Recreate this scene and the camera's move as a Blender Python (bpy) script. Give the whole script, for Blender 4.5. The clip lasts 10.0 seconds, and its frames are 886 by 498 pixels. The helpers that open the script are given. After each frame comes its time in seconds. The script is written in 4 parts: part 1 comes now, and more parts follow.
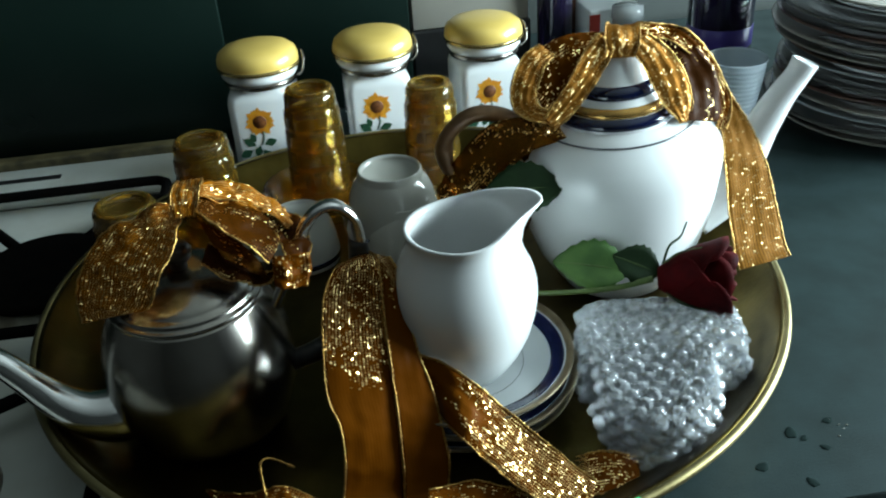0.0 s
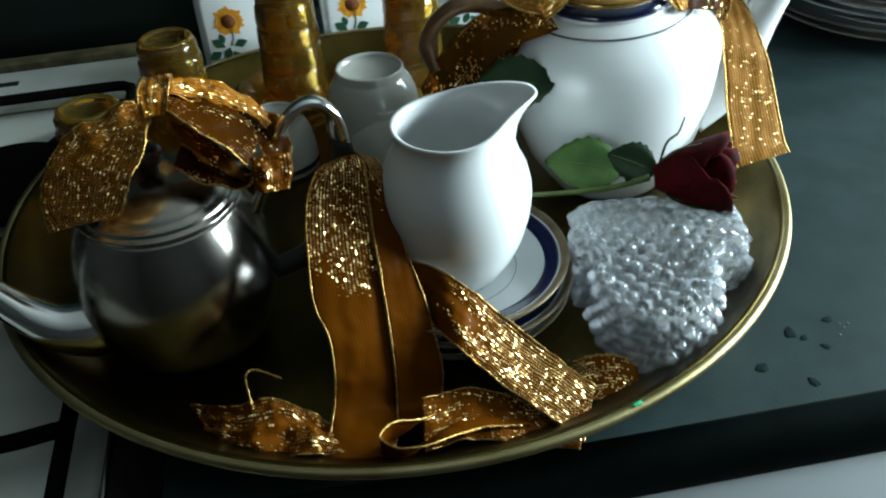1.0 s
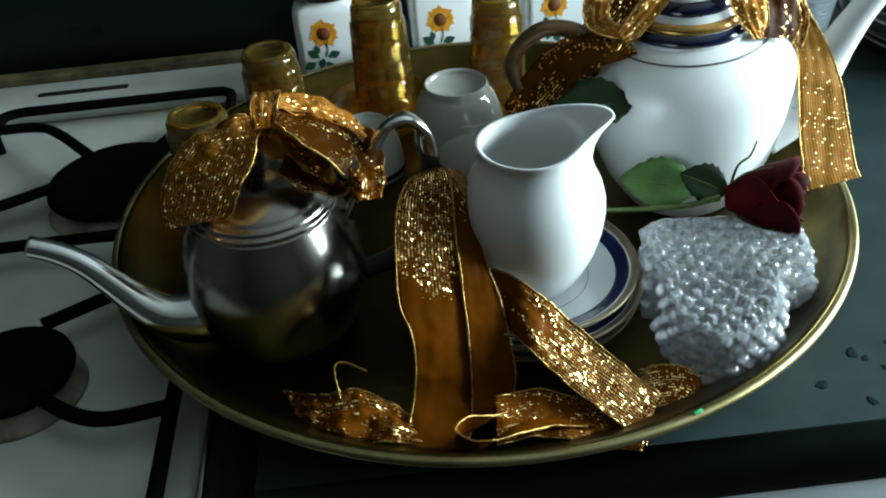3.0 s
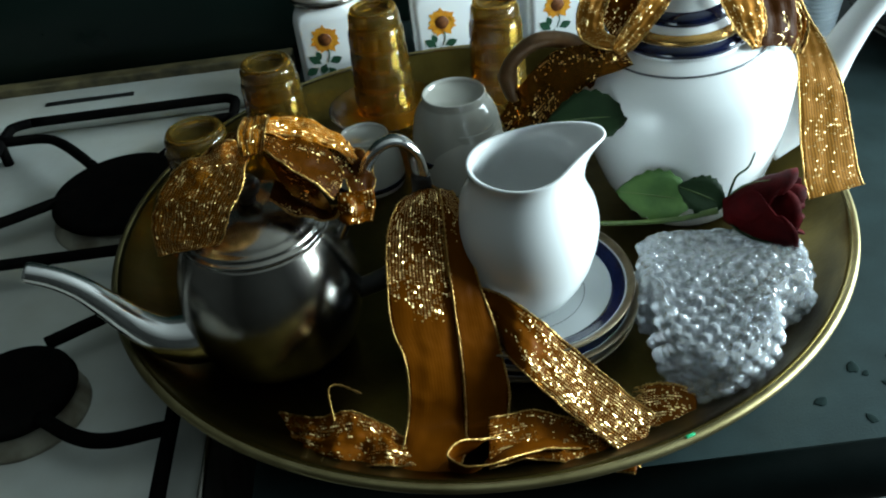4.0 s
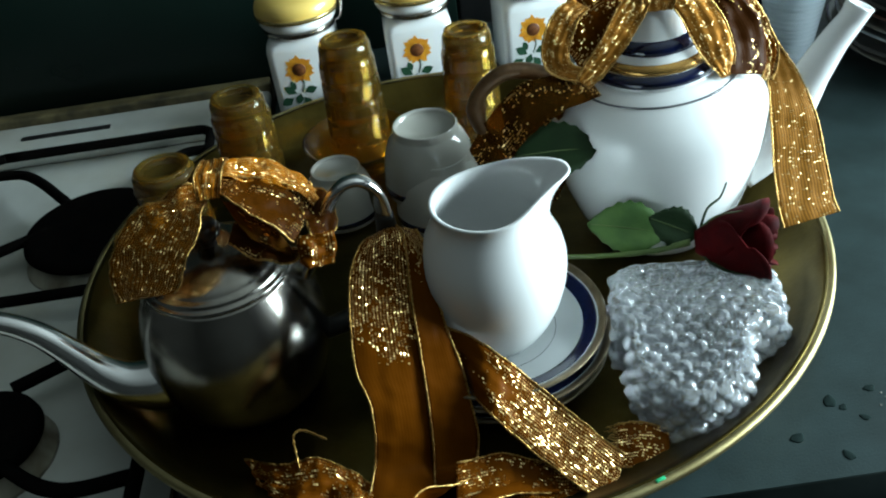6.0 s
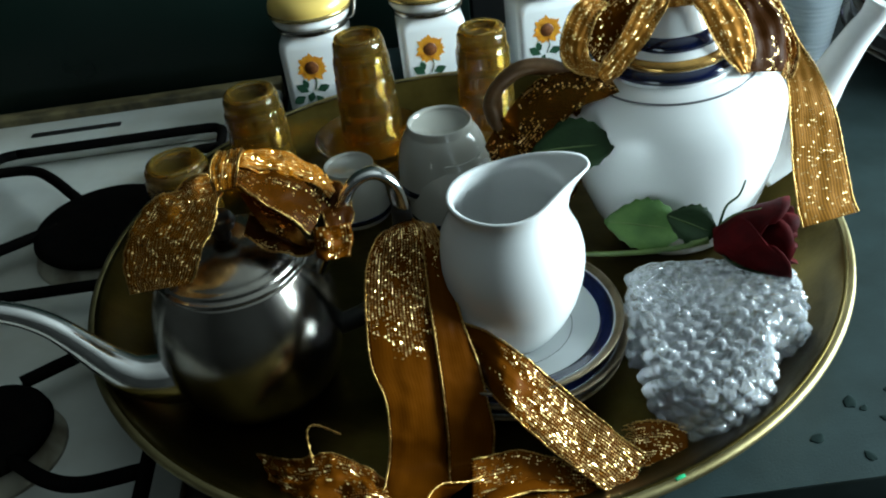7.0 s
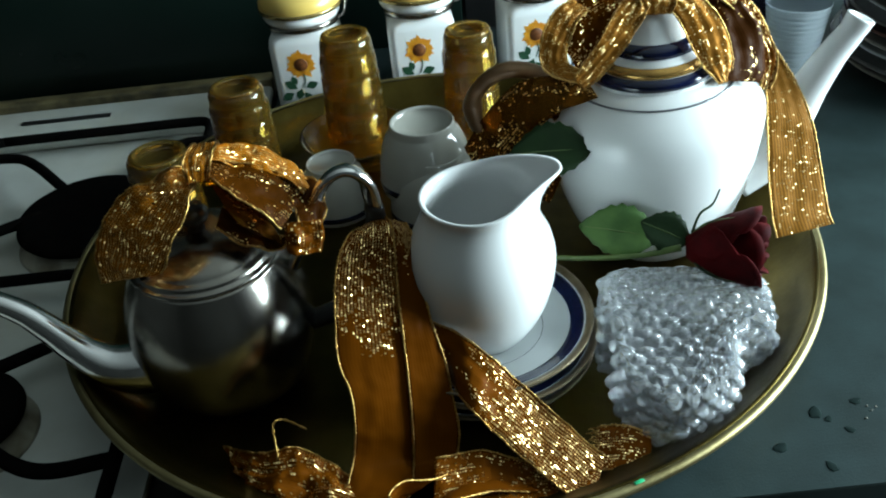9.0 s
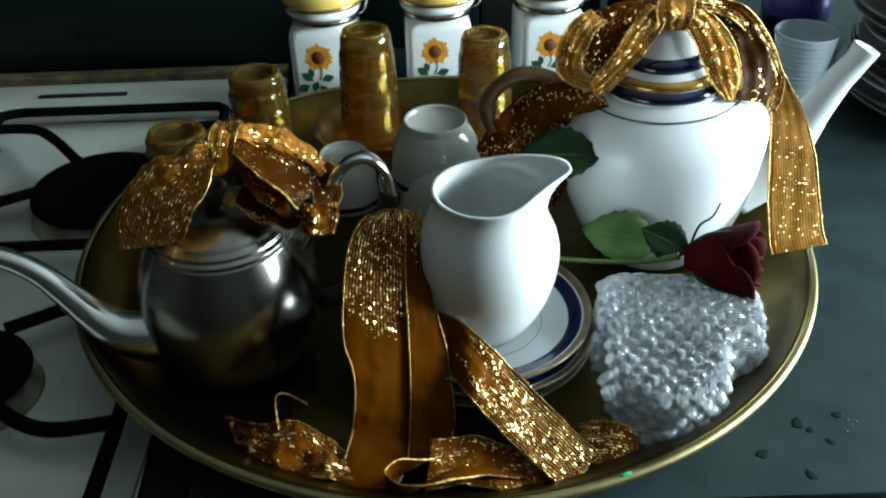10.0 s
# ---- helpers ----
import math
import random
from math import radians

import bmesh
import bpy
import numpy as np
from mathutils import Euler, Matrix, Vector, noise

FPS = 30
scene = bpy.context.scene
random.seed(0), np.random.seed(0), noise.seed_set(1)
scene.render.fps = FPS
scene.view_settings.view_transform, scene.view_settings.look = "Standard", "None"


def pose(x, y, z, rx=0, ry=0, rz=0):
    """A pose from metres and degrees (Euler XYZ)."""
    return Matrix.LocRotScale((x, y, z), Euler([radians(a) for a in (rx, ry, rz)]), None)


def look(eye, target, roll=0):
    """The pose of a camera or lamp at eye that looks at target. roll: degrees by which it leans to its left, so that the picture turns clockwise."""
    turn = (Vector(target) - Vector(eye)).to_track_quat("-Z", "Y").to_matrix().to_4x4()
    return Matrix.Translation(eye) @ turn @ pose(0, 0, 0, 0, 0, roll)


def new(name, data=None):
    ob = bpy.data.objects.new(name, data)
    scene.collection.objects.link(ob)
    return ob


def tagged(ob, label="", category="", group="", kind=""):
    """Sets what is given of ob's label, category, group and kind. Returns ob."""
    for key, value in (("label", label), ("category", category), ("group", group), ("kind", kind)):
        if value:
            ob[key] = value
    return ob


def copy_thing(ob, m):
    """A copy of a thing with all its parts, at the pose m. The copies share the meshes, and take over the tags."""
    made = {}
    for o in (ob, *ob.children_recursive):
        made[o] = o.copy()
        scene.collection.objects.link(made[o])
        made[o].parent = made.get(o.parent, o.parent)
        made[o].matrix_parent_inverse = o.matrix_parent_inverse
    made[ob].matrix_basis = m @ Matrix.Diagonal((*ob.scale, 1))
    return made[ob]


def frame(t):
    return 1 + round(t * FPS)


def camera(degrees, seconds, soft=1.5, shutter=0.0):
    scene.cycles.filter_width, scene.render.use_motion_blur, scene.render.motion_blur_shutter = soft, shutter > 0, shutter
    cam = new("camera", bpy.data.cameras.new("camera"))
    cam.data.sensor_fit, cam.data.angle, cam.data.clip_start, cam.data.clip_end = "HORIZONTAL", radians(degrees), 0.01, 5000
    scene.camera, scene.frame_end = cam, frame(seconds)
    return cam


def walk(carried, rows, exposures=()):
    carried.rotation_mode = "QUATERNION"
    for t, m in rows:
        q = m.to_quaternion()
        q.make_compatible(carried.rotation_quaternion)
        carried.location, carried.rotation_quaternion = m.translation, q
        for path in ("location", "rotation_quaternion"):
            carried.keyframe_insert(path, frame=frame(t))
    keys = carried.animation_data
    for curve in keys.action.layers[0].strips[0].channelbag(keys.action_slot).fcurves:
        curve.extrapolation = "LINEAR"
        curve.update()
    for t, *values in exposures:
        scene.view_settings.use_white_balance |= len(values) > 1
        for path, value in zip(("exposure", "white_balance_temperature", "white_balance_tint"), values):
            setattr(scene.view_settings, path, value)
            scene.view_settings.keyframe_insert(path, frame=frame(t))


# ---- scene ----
cam = camera(52.4, 10.0, soft=2.0, shutter=0.5)
PATH = [
    (0, (-0.0720, -0.5468, 0.3838), (0.0784, 0.2972, -0.1310), -3.89),
    (0.5, (-0.0745, -0.5400, 0.3779), (0.0561, 0.2916, -0.1619), -5.21),
    (1, (-0.0784, -0.5259, 0.3642), (0.0851, 0.2598, -0.2324), -3.93),
    (1.5, (-0.0736, -0.5273, 0.3686), (0.0911, 0.2509, -0.2375), -5.87),
    (2, (-0.0824, -0.5607, 0.3875), (0.1025, 0.2225, -0.2061), -3.37),
    (2.5, (-0.0958, -0.5455, 0.3879), (0.0424, 0.2576, -0.1917), -4.15),
    (2.7, (-0.0938, -0.5537, 0.3859), (0.0106, 0.2535, -0.1951), -3.79),
    (3.8, (-0.0691, -0.5436, 0.4061), (-0.0082, 0.2480, -0.2018), -6.68),
    (4, (-0.0655, -0.5403, 0.4061), (-0.0083, 0.2536, -0.1993), -7.00),
    (4.5, (-0.0595, -0.5334, 0.4044), (0.0027, 0.2610, -0.1998), -7.12),
    (5, (-0.0468, -0.5297, 0.4129), (0.0114, 0.2639, -0.1927), -7.80),
    (5.2, (-0.0435, -0.5325, 0.4072), (0.0166, 0.2688, -0.1881), -7.17),
    (6.3, (-0.0414, -0.5251, 0.4148), (0.0083, 0.2791, -0.1775), -8.93),
    (6.5, (-0.0426, -0.5351, 0.4201), (-0.0093, 0.2797, -0.1587), -8.48),
    (7, (-0.0503, -0.5258, 0.4012), (0.0061, 0.2829, -0.1844), -7.64),
    (7.5, (-0.0417, -0.5282, 0.4084), (-0.0051, 0.2754, -0.1857), -8.06),
    (8, (-0.0350, -0.5376, 0.4057), (-0.0083, 0.2732, -0.1790), -7.56),
    (8.5, (-0.0318, -0.5374, 0.4084), (-0.0030, 0.2745, -0.1746), -7.35),
    (9, (-0.0347, -0.5312, 0.4001), (0.0221, 0.2788, -0.1836), -5.88),
    (9.5, (-0.0392, -0.5390, 0.4112), (0.0199, 0.2776, -0.1631), -4.37),
    (10, (-0.0466, -0.5514, 0.4021), (0.0206, 0.2638, -0.1731), -1.43),
]
walk(cam, [(t, look(eye, target, roll)) for t, eye, target, roll in PATH], exposures=[(0, 0.0), (10, 0.0)])

# ---- light ----
world = bpy.data.worlds.new("world")
scene.world = world
world.use_nodes = True
wn = world.node_tree.nodes
sky = wn.new("ShaderNodeTexSky")
sky.sky_type, sky.sun_disc = "NISHITA", False
sky.sun_elevation, sky.sun_rotation = radians(35), radians(80)
world.node_tree.links.new(sky.outputs[0], wn["Background"].inputs[0])
wn["Background"].inputs[1].default_value = 0.12

WIN_X, WIN_Y0, WIN_Y1, WIN_Z0, WIN_Z1 = 1.36, -0.68, 0.34, 0.04, 0.84
lamp = bpy.data.lights.new("window_light", "AREA")
lamp.shape, lamp.size, lamp.size_y, lamp.energy, lamp.color = "RECTANGLE", WIN_Y1 - WIN_Y0, WIN_Z1 - WIN_Z0, 98.0, (0.72, 0.93, 1.0)
window_light = new("window_light", lamp)
window_light.matrix_world = look((WIN_X + 0.03, (WIN_Y0 + WIN_Y1) / 2, (WIN_Z0 + WIN_Z1) / 2), (0, (WIN_Y0 + WIN_Y1) / 2, (WIN_Z0 + WIN_Z1) / 2))


# ---- materials ----
def mat(name, color, rough=0.5, metal=0.0, dark=None, scale=40.0, bump=0.0, bump_scale=200.0, transmission=0.0, ior=1.5, coat=0.0, rough_var=0.0, spec=0.5):
    m = bpy.data.materials.new(name)
    m.use_nodes = True
    nt = m.node_tree
    n, l = nt.nodes, nt.links
    b = n["Principled BSDF"]
    b.inputs["Roughness"].default_value, b.inputs["Metallic"].default_value = rough, metal
    b.inputs["Transmission Weight"].default_value, b.inputs["IOR"].default_value = transmission, ior
    b.inputs["Coat Weight"].default_value, b.inputs["Specular IOR Level"].default_value = coat, spec
    co = n.new("ShaderNodeTexCoord")
    big = n.new("ShaderNodeTexNoise")
    big.inputs["Scale"].default_value, big.inputs["Detail"].default_value = scale, 6
    l.new(co.outputs["Object"], big.inputs["Vector"])
    mix = n.new("ShaderNodeMix")
    mix.data_type = "RGBA"
    ramp = n.new("ShaderNodeMapRange")
    ramp.inputs[1].default_value, ramp.inputs[2].default_value = 0.35, 0.7
    l.new(big.outputs[0], ramp.inputs[0])
    l.new(ramp.outputs[0], mix.inputs[0])
    mix.inputs[6].default_value = (*color, 1)
    mix.inputs[7].default_value = (*(dark or color), 1)
    l.new(mix.outputs[2], b.inputs["Base Color"])
    if rough_var:
        rr = n.new("ShaderNodeMapRange")
        rr.inputs[3].default_value, rr.inputs[4].default_value = max(0.02, rough - rough_var), rough + rough_var
        l.new(big.outputs[0], rr.inputs[0])
        l.new(rr.outputs[0], b.inputs["Roughness"])
    if bump:
        fine = n.new("ShaderNodeTexNoise")
        fine.inputs["Scale"].default_value, fine.inputs["Detail"].default_value = bump_scale, 4
        l.new(co.outputs["Object"], fine.inputs["Vector"])
        bp = n.new("ShaderNodeBump")
        bp.inputs["Strength"].default_value, bp.inputs["Distance"].default_value = bump, 0.001
        l.new(fine.outputs[0], bp.inputs["Height"])
        l.new(bp.outputs[0], b.inputs["Normal"])
    return m


def ribbon_mat(name, cloth, amount, clear, turn=1.0, rough=0.28, patchy=3.2, rib=0.0019, glint=0.0015, fade=None, weave=0.06, satin=0.0, gold=1.0):
    """Sheer brown organza with ribs of metal thread that glint bead by bead; a lower amount gives more beads.
    fade: metres along the ribbon between which the window's glints are painted out, and by how much."""
    m = bpy.data.materials.new(name)
    m.use_nodes = True
    nt = m.node_tree
    n, l = nt.nodes, nt.links

    def math_node(op, x, y=None, z=None):
        k = n.new("ShaderNodeMath")
        k.operation = op
        for i, v in enumerate((x, y, z)):
            if v is None:
                continue
            if isinstance(v, (int, float)):
                k.inputs[i].default_value = v
            else:
                l.new(v, k.inputs[i])
        return k.outputs[0]

    def vec_node(op, x, y=None, scale=None):
        k = n.new("ShaderNodeVectorMath")
        k.operation = op
        l.new(x, k.inputs[0])
        if isinstance(y, tuple):
            k.inputs[1].default_value = y
        elif y is not None:
            l.new(y, k.inputs[1])
        if isinstance(scale, (int, float)):
            k.inputs["Scale"].default_value = scale
        elif scale is not None:
            l.new(scale, k.inputs["Scale"])
        return k.outputs[0]

    base, out = n["Principled BSDF"], n["Material Output"]
    base.inputs["Roughness"].default_value = 0.45
    base.inputs["Specular IOR Level"].default_value = 0.03
    base.inputs["Metallic"].default_value = satin
    uv = n.new("ShaderNodeTexCoord")
    sep = n.new("ShaderNodeSeparateXYZ")
    l.new(uv.outputs["UV"], sep.inputs[0])
    # ribs wander a little across the width
    wander = n.new("ShaderNodeTexNoise")
    wander.inputs["Scale"].default_value = 60.0
    l.new(uv.outputs["UV"], wander.inputs["Vector"])
    v = math_node("MULTIPLY_ADD", wander.outputs[0], 0.0024, sep.outputs[1])
    vr = math_node("DIVIDE", v, rib)
    row = math_node("FLOOR", vr)
    fv = math_node("SUBTRACT", vr, row)
    rown = n.new("ShaderNodeTexWhiteNoise")
    rown.noise_dimensions = "1D"
    l.new(row, rown.inputs["W"])
    ur = math_node("ADD", math_node("DIVIDE", sep.outputs[0], glint), math_node("MULTIPLY", rown.outputs[0], 7.0))
    cell = math_node("FLOOR", ur)
    fu = math_node("SUBTRACT", ur, cell)
    comb = n.new("ShaderNodeCombineXYZ")
    l.new(cell, comb.inputs[0])
    l.new(row, comb.inputs[1])
    rnd = n.new("ShaderNodeTexWhiteNoise")
    rnd.noise_dimensions = "2D"
    l.new(comb.outputs[0], rnd.inputs["Vector"])
    csep = n.new("ShaderNodeSeparateColor")
    l.new(rnd.outputs["Color"], csep.inputs[0])
    patch = n.new("ShaderNodeTexNoise")
    patch.inputs["Scale"].default_value, patch.inputs["Detail"].default_value = 1.0, 2
    l.new(vec_node("MULTIPLY", uv.outputs["UV"], (30.0, 75.0, 1.0)), patch.inputs["Vector"])
    lit = math_node("MULTIPLY_ADD", patch.outputs[0], patchy, csep.outputs[2])
    limit = amount + 0.5 * patchy
    if fade:
        thin = n.new("ShaderNodeMapRange")
        thin.inputs[1].default_value, thin.inputs[2].default_value, thin.inputs[4].default_value = fade
        l.new(sep.outputs[0], thin.inputs[0])
        lit = math_node("SUBTRACT", lit, thin.outputs[0])
    chosen = math_node("GREATER_THAN", lit, limit)
    du = math_node("DIVIDE", math_node("SUBTRACT", fu, 0.5), math_node("MULTIPLY_ADD", csep.outputs[0], 0.30, 0.22))
    dv = math_node("DIVIDE", math_node("SUBTRACT", fv, 0.5), math_node("MULTIPLY_ADD", csep.outputs[1], 0.16, 0.20))
    dot = math_node("LESS_THAN", math_node("ADD", math_node("MULTIPLY", du, du), math_node("MULTIPLY", dv, dv)), 1.0)
    cut = math_node("MULTIPLY", chosen, dot)
    # each bead faces its own way
    geo = n.new("ShaderNodeNewGeometry")
    tilt = vec_node("SCALE", vec_node("SUBTRACT", rnd.outputs["Color"], (0.5, 0.5, 0.5)), scale=turn)
    nrm = vec_node("NORMALIZE", vec_node("ADD", geo.outputs["Normal"], tilt))
    metal = n.new("ShaderNodeBsdfPrincipled")
    metal.inputs["Base Color"].default_value = (gold, 0.68 * gold, 0.28 * gold, 1)
    metal.inputs["Metallic"].default_value, metal.inputs["Roughness"].default_value = 1.0, rough
    l.new(nrm, metal.inputs["Normal"])
    # woven cloth between: ribs stand a little proud and lighter
    ridge = math_node("SUBTRACT", 1.0, math_node("MULTIPLY", math_node("ABSOLUTE", math_node("SUBTRACT", fv, 0.5)), 2.0))
    shade = math_node("MULTIPLY_ADD", ridge, weave, 1.0 - 0.5 * weave)
    cm = n.new("ShaderNodeMix")
    cm.data_type = "RGBA"
    l.new(patch.outputs[0], cm.inputs[0])
    cm.inputs[6].default_value = (*(c * 0.88 for c in cloth), 1)
    cm.inputs[7].default_value = (*(c * 1.15 for c in cloth), 1)
    l.new(vec_node("SCALE", cm.outputs[2], scale=shade), base.inputs["Base Color"])
    bp = n.new("ShaderNodeBump")
    bp.inputs["Strength"].default_value, bp.inputs["Distance"].default_value = 0.1, 0.0004
    l.new(ridge, bp.inputs["Height"])
    l.new(bp.outputs[0], base.inputs["Normal"])
    tr = n.new("ShaderNodeBsdfTransparent")
    tr.inputs[0].default_value = (0.50, 0.29, 0.12, 1)
    m1 = n.new("ShaderNodeMixShader")
    m1.inputs[0].default_value = clear
    l.new(base.outputs[0], m1.inputs[1])
    l.new(tr.outputs[0], m1.inputs[2])
    m2 = n.new("ShaderNodeMixShader")
    l.new(cut, m2.inputs[0])
    l.new(m1.outputs[0], m2.inputs[1])
    l.new(metal.outputs[0], m2.inputs[2])
    l.new(m2.outputs[0], out.inputs[0])
    return m


M_BRASS = mat("brass", (0.088, 0.063, 0.015), 0.34, 1.0, (0.036, 0.025, 0.006), 22, 0.12, 300, rough_var=0.1)
M_RIM = mat("brass_rim", (0.30, 0.25, 0.12), 0.42, 0.95, (0.20, 0.16, 0.07), 40, 0.1, 400)
M_PORC = mat("porcelain", (0.80, 0.81, 0.80), 0.12, 0, (0.76, 0.77, 0.76), 12, 0.02, 60, coat=0.4)
# White porcelain; shade is put into the darker grey and cream glaze colours
M_WARE = mat("white_glaze_shaded", (0.40, 0.42, 0.42), 0.14, 0, (0.36, 0.38, 0.38), 14, 0.02, 60, coat=0.4)
M_CUPWARE = mat("cream_cup_glaze_shaded", (0.42, 0.41, 0.36), 0.08, 0, (0.38, 0.37, 0.32), 14, 0.02, 60, coat=0.6)
M_NAVY = mat("navy_glaze", (0.003, 0.005, 0.024), 0.15, 0, (0.004, 0.008, 0.034), 60, coat=0.4)
M_GOLDLINE = mat("gold_glaze", (0.62, 0.36, 0.10), 0.25, 0.8, (0.45, 0.25, 0.07), 80)
M_GREYLINE = mat("grey_line", (0.12, 0.12, 0.13), 0.2)
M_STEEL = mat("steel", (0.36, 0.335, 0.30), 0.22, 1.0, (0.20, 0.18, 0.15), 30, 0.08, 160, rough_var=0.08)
# Brighter polished copy; the spout's overhead highlight is put into its colour
M_STEEL_BRIGHT = mat("polished_steel_lit", (0.90, 0.89, 0.87), 0.17, 1.0, (0.80, 0.78, 0.75), 30, 0.05, 160, rough_var=0.06)
M_BLACK = mat("black_plastic", (0.012, 0.012, 0.012), 0.35, 0, (0.02, 0.02, 0.02), 50)
M_IRON = mat("cast_iron", (0.004, 0.004, 0.004), 0.75, 0, (0.007, 0.006, 0.005), 60, 0.3, 500, spec=0.01)
M_ENAMEL = mat("white_enamel", (0.70, 0.72, 0.67), 0.22, 0, (0.52, 0.50, 0.42), 9, 0.03, 80, coat=0.3)
M_GRIME = mat("grime", (0.16, 0.13, 0.06), 0.5, 0, (0.03, 0.025, 0.014), 45, 0.4, 200)
M_STAIN = mat("stained_enamel", (0.42, 0.39, 0.30), 0.4, 0, (0.10, 0.065, 0.03), 35, 0.2, 200)
M_WORKTOP = mat("worktop_laminate", (0.021, 0.034, 0.034), 0.42, 0, (0.013, 0.022, 0.021), 30, 0.15, 700, rough_var=0.10, spec=0.18)
M_CABINET = mat("cabinet_white", (0.78, 0.82, 0.82), 0.35, 0, (0.74, 0.77, 0.78), 8)
M_WALL = mat("wall_paint", (0.020, 0.025, 0.021), 0.6, 0, (0.014, 0.018, 0.015), 6, 0.1, 150)
# Walls out of view; paint darkened to cut the light they bounce
M_ROOM = mat("room_paint_dimmed", (0.030, 0.031, 0.028), 0.8, 0, (0.024, 0.024, 0.022), 3)
# Faint green reflection is put into the lid glass colour
M_LID_GLASS = mat("dark_glass", (0.003, 0.008, 0.006), 0.30, 0, (0.006, 0.014, 0.011), 3, rough_var=0.10, spec=0.20)
M_AMBER = mat("amber_glass", (1.0, 0.66, 0.13), 0.03, 0, (1.0, 0.60, 0.10), 20, transmission=0.965)
M_CRYSTAL = mat("crystal", (0.94, 0.97, 1.0), 0.05, 0, transmission=0.76, ior=1.58)
M_YELLOW = mat("yellow_lid", (0.72, 0.50, 0.13), 0.3, 0, (0.66, 0.45, 0.11), 30, coat=0.2)
M_SEAL = mat("lid_gold_band", (0.45, 0.33, 0.12), 0.25, 0.8)
M_PETAL = mat("petal_yellow", (0.80, 0.36, 0.03), 0.3, 0, (0.65, 0.22, 0.02), 200)
M_SEED = mat("seed_brown", (0.10, 0.03, 0.01), 0.4, 0, (0.2, 0.07, 0.02), 400)
M_PRINT = mat("print_green", (0.02, 0.06, 0.03), 0.3, 0, (0.03, 0.09, 0.05), 200)
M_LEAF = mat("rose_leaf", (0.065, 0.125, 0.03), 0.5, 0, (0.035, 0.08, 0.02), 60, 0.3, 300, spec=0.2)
# Same leaf green with shade put into its colour
M_LEAF_SHADED = mat("rose_leaf_shaded", (0.010, 0.026, 0.007), 0.55, 0, (0.007, 0.018, 0.005), 60, 0.3, 300, spec=0.15)
M_STEM = mat("rose_stem", (0.08, 0.12, 0.025), 0.45, 0, (0.05, 0.08, 0.02), 60)
M_ROSE = mat("rose_petal", (0.062, 0.0008, 0.0015), 0.75, 0, (0.022, 0.0006, 0.001), 70, 0.15, 400, spec=0.08)
M_PAPER = mat("carton", (0.42, 0.39, 0.33), 0.6, 0, (0.36, 0.33, 0.28), 20)
M_CUP = mat("plastic_cup", (0.70, 0.78, 0.82), 0.25, 0, (0.62, 0.70, 0.76), 20, transmission=0.55, ior=1.2)
M_BOTTLE = mat("dark_bottle", (0.010, 0.008, 0.02), 0.12, 0, (0.02, 0.01, 0.05), 20, coat=0.5)
M_PURPLE = mat("purple_glint", (0.05, 0.03, 0.22), 0.3)
M_RED = mat("red_label", (0.35, 0.03, 0.02), 0.4)
M_BROWN = mat("brown_glaze", (0.10, 0.045, 0.03), 0.25, 0, (0.07, 0.03, 0.02), 40, coat=0.3)
# Grey and cream plate glazes, darkened for the little light on the stack
M_STONE = mat("grey_glaze_dimmed", (0.11, 0.105, 0.095), 0.25, 0, (0.08, 0.075, 0.07), 40, coat=0.3)
M_CREAM = mat("cream_glaze_dimmed", (0.28, 0.26, 0.22), 0.25, 0, (0.22, 0.20, 0.17), 40, coat=0.3)
M_EDGE = mat("worn_gold_edge", (0.20, 0.15, 0.09), 0.3, 0.5, (0.12, 0.09, 0.05), 80)
M_DROP = mat("sticky_drop", (0.009, 0.016, 0.015), 0.85, 0, (0.013, 0.022, 0.020), 200, spec=0.02)
M_GREEN = mat("green_paint", (0.02, 0.40, 0.16), 0.3)
# Bands of one ribbon; cloth and bead tones painted to suit each one's light
M_RIBBON = ribbon_mat("gold_ribbon", (0.130, 0.036, 0.0012), 0.50, 0.08)
M_RIBBON_RICH = ribbon_mat("gold_ribbon_dense", (0.28, 0.088, 0.0032), -0.35, 0.05, 2.1, patchy=4.0)
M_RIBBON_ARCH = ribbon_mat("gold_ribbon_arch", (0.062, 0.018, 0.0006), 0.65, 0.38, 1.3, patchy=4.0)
M_RIBBON_BOW = ribbon_mat("gold_ribbon_bow", (0.250, 0.100, 0.014), 0.66, 0.05, 1.0, 0.40, patchy=2.4, rib=0.0016, glint=0.0013, weave=0.5, satin=0.45, gold=0.6)
# Where these three bands catch the window is painted in through fade
M_RIBBON_FRONT = ribbon_mat("gold_ribbon_front", (0.125, 0.034, 0.0010), -0.05, 0.05, 1.2, patchy=4.0, fade=(0.055, 0.135, 2.6))
M_RIBBON_SIDE = ribbon_mat("gold_ribbon_side", (0.115, 0.031, 0.0010), 0.20, 0.05, 1.2, patchy=4.0, fade=(0.015, 0.060, 2.0))
M_RIBBON_CROSS = ribbon_mat("gold_ribbon_cross", (0.130, 0.036, 0.0012), 1.20, 0.05, 1.2, patchy=3.2, fade=(0.010, 0.060, -1.5))
M_RIBBON_TAIL = ribbon_mat("gold_ribbon_tail", (0.165, 0.068, 0.009), 0.86, 0.04, 0.9, 0.42, 0.7, rib=0.0017, glint=0.0012, weave=0.8, satin=0.15, gold=0.30)
# Darker ribbon copy; paints in the shade inside the loops
M_RIBBON_SHADED = ribbon_mat("gold_ribbon_shaded", (0.034, 0.0095, 0.0005), 1.05, 0.0)
M_SHEER = ribbon_mat("sheer_ribbon", (0.19, 0.075, 0.007), 0.80, 0.66)
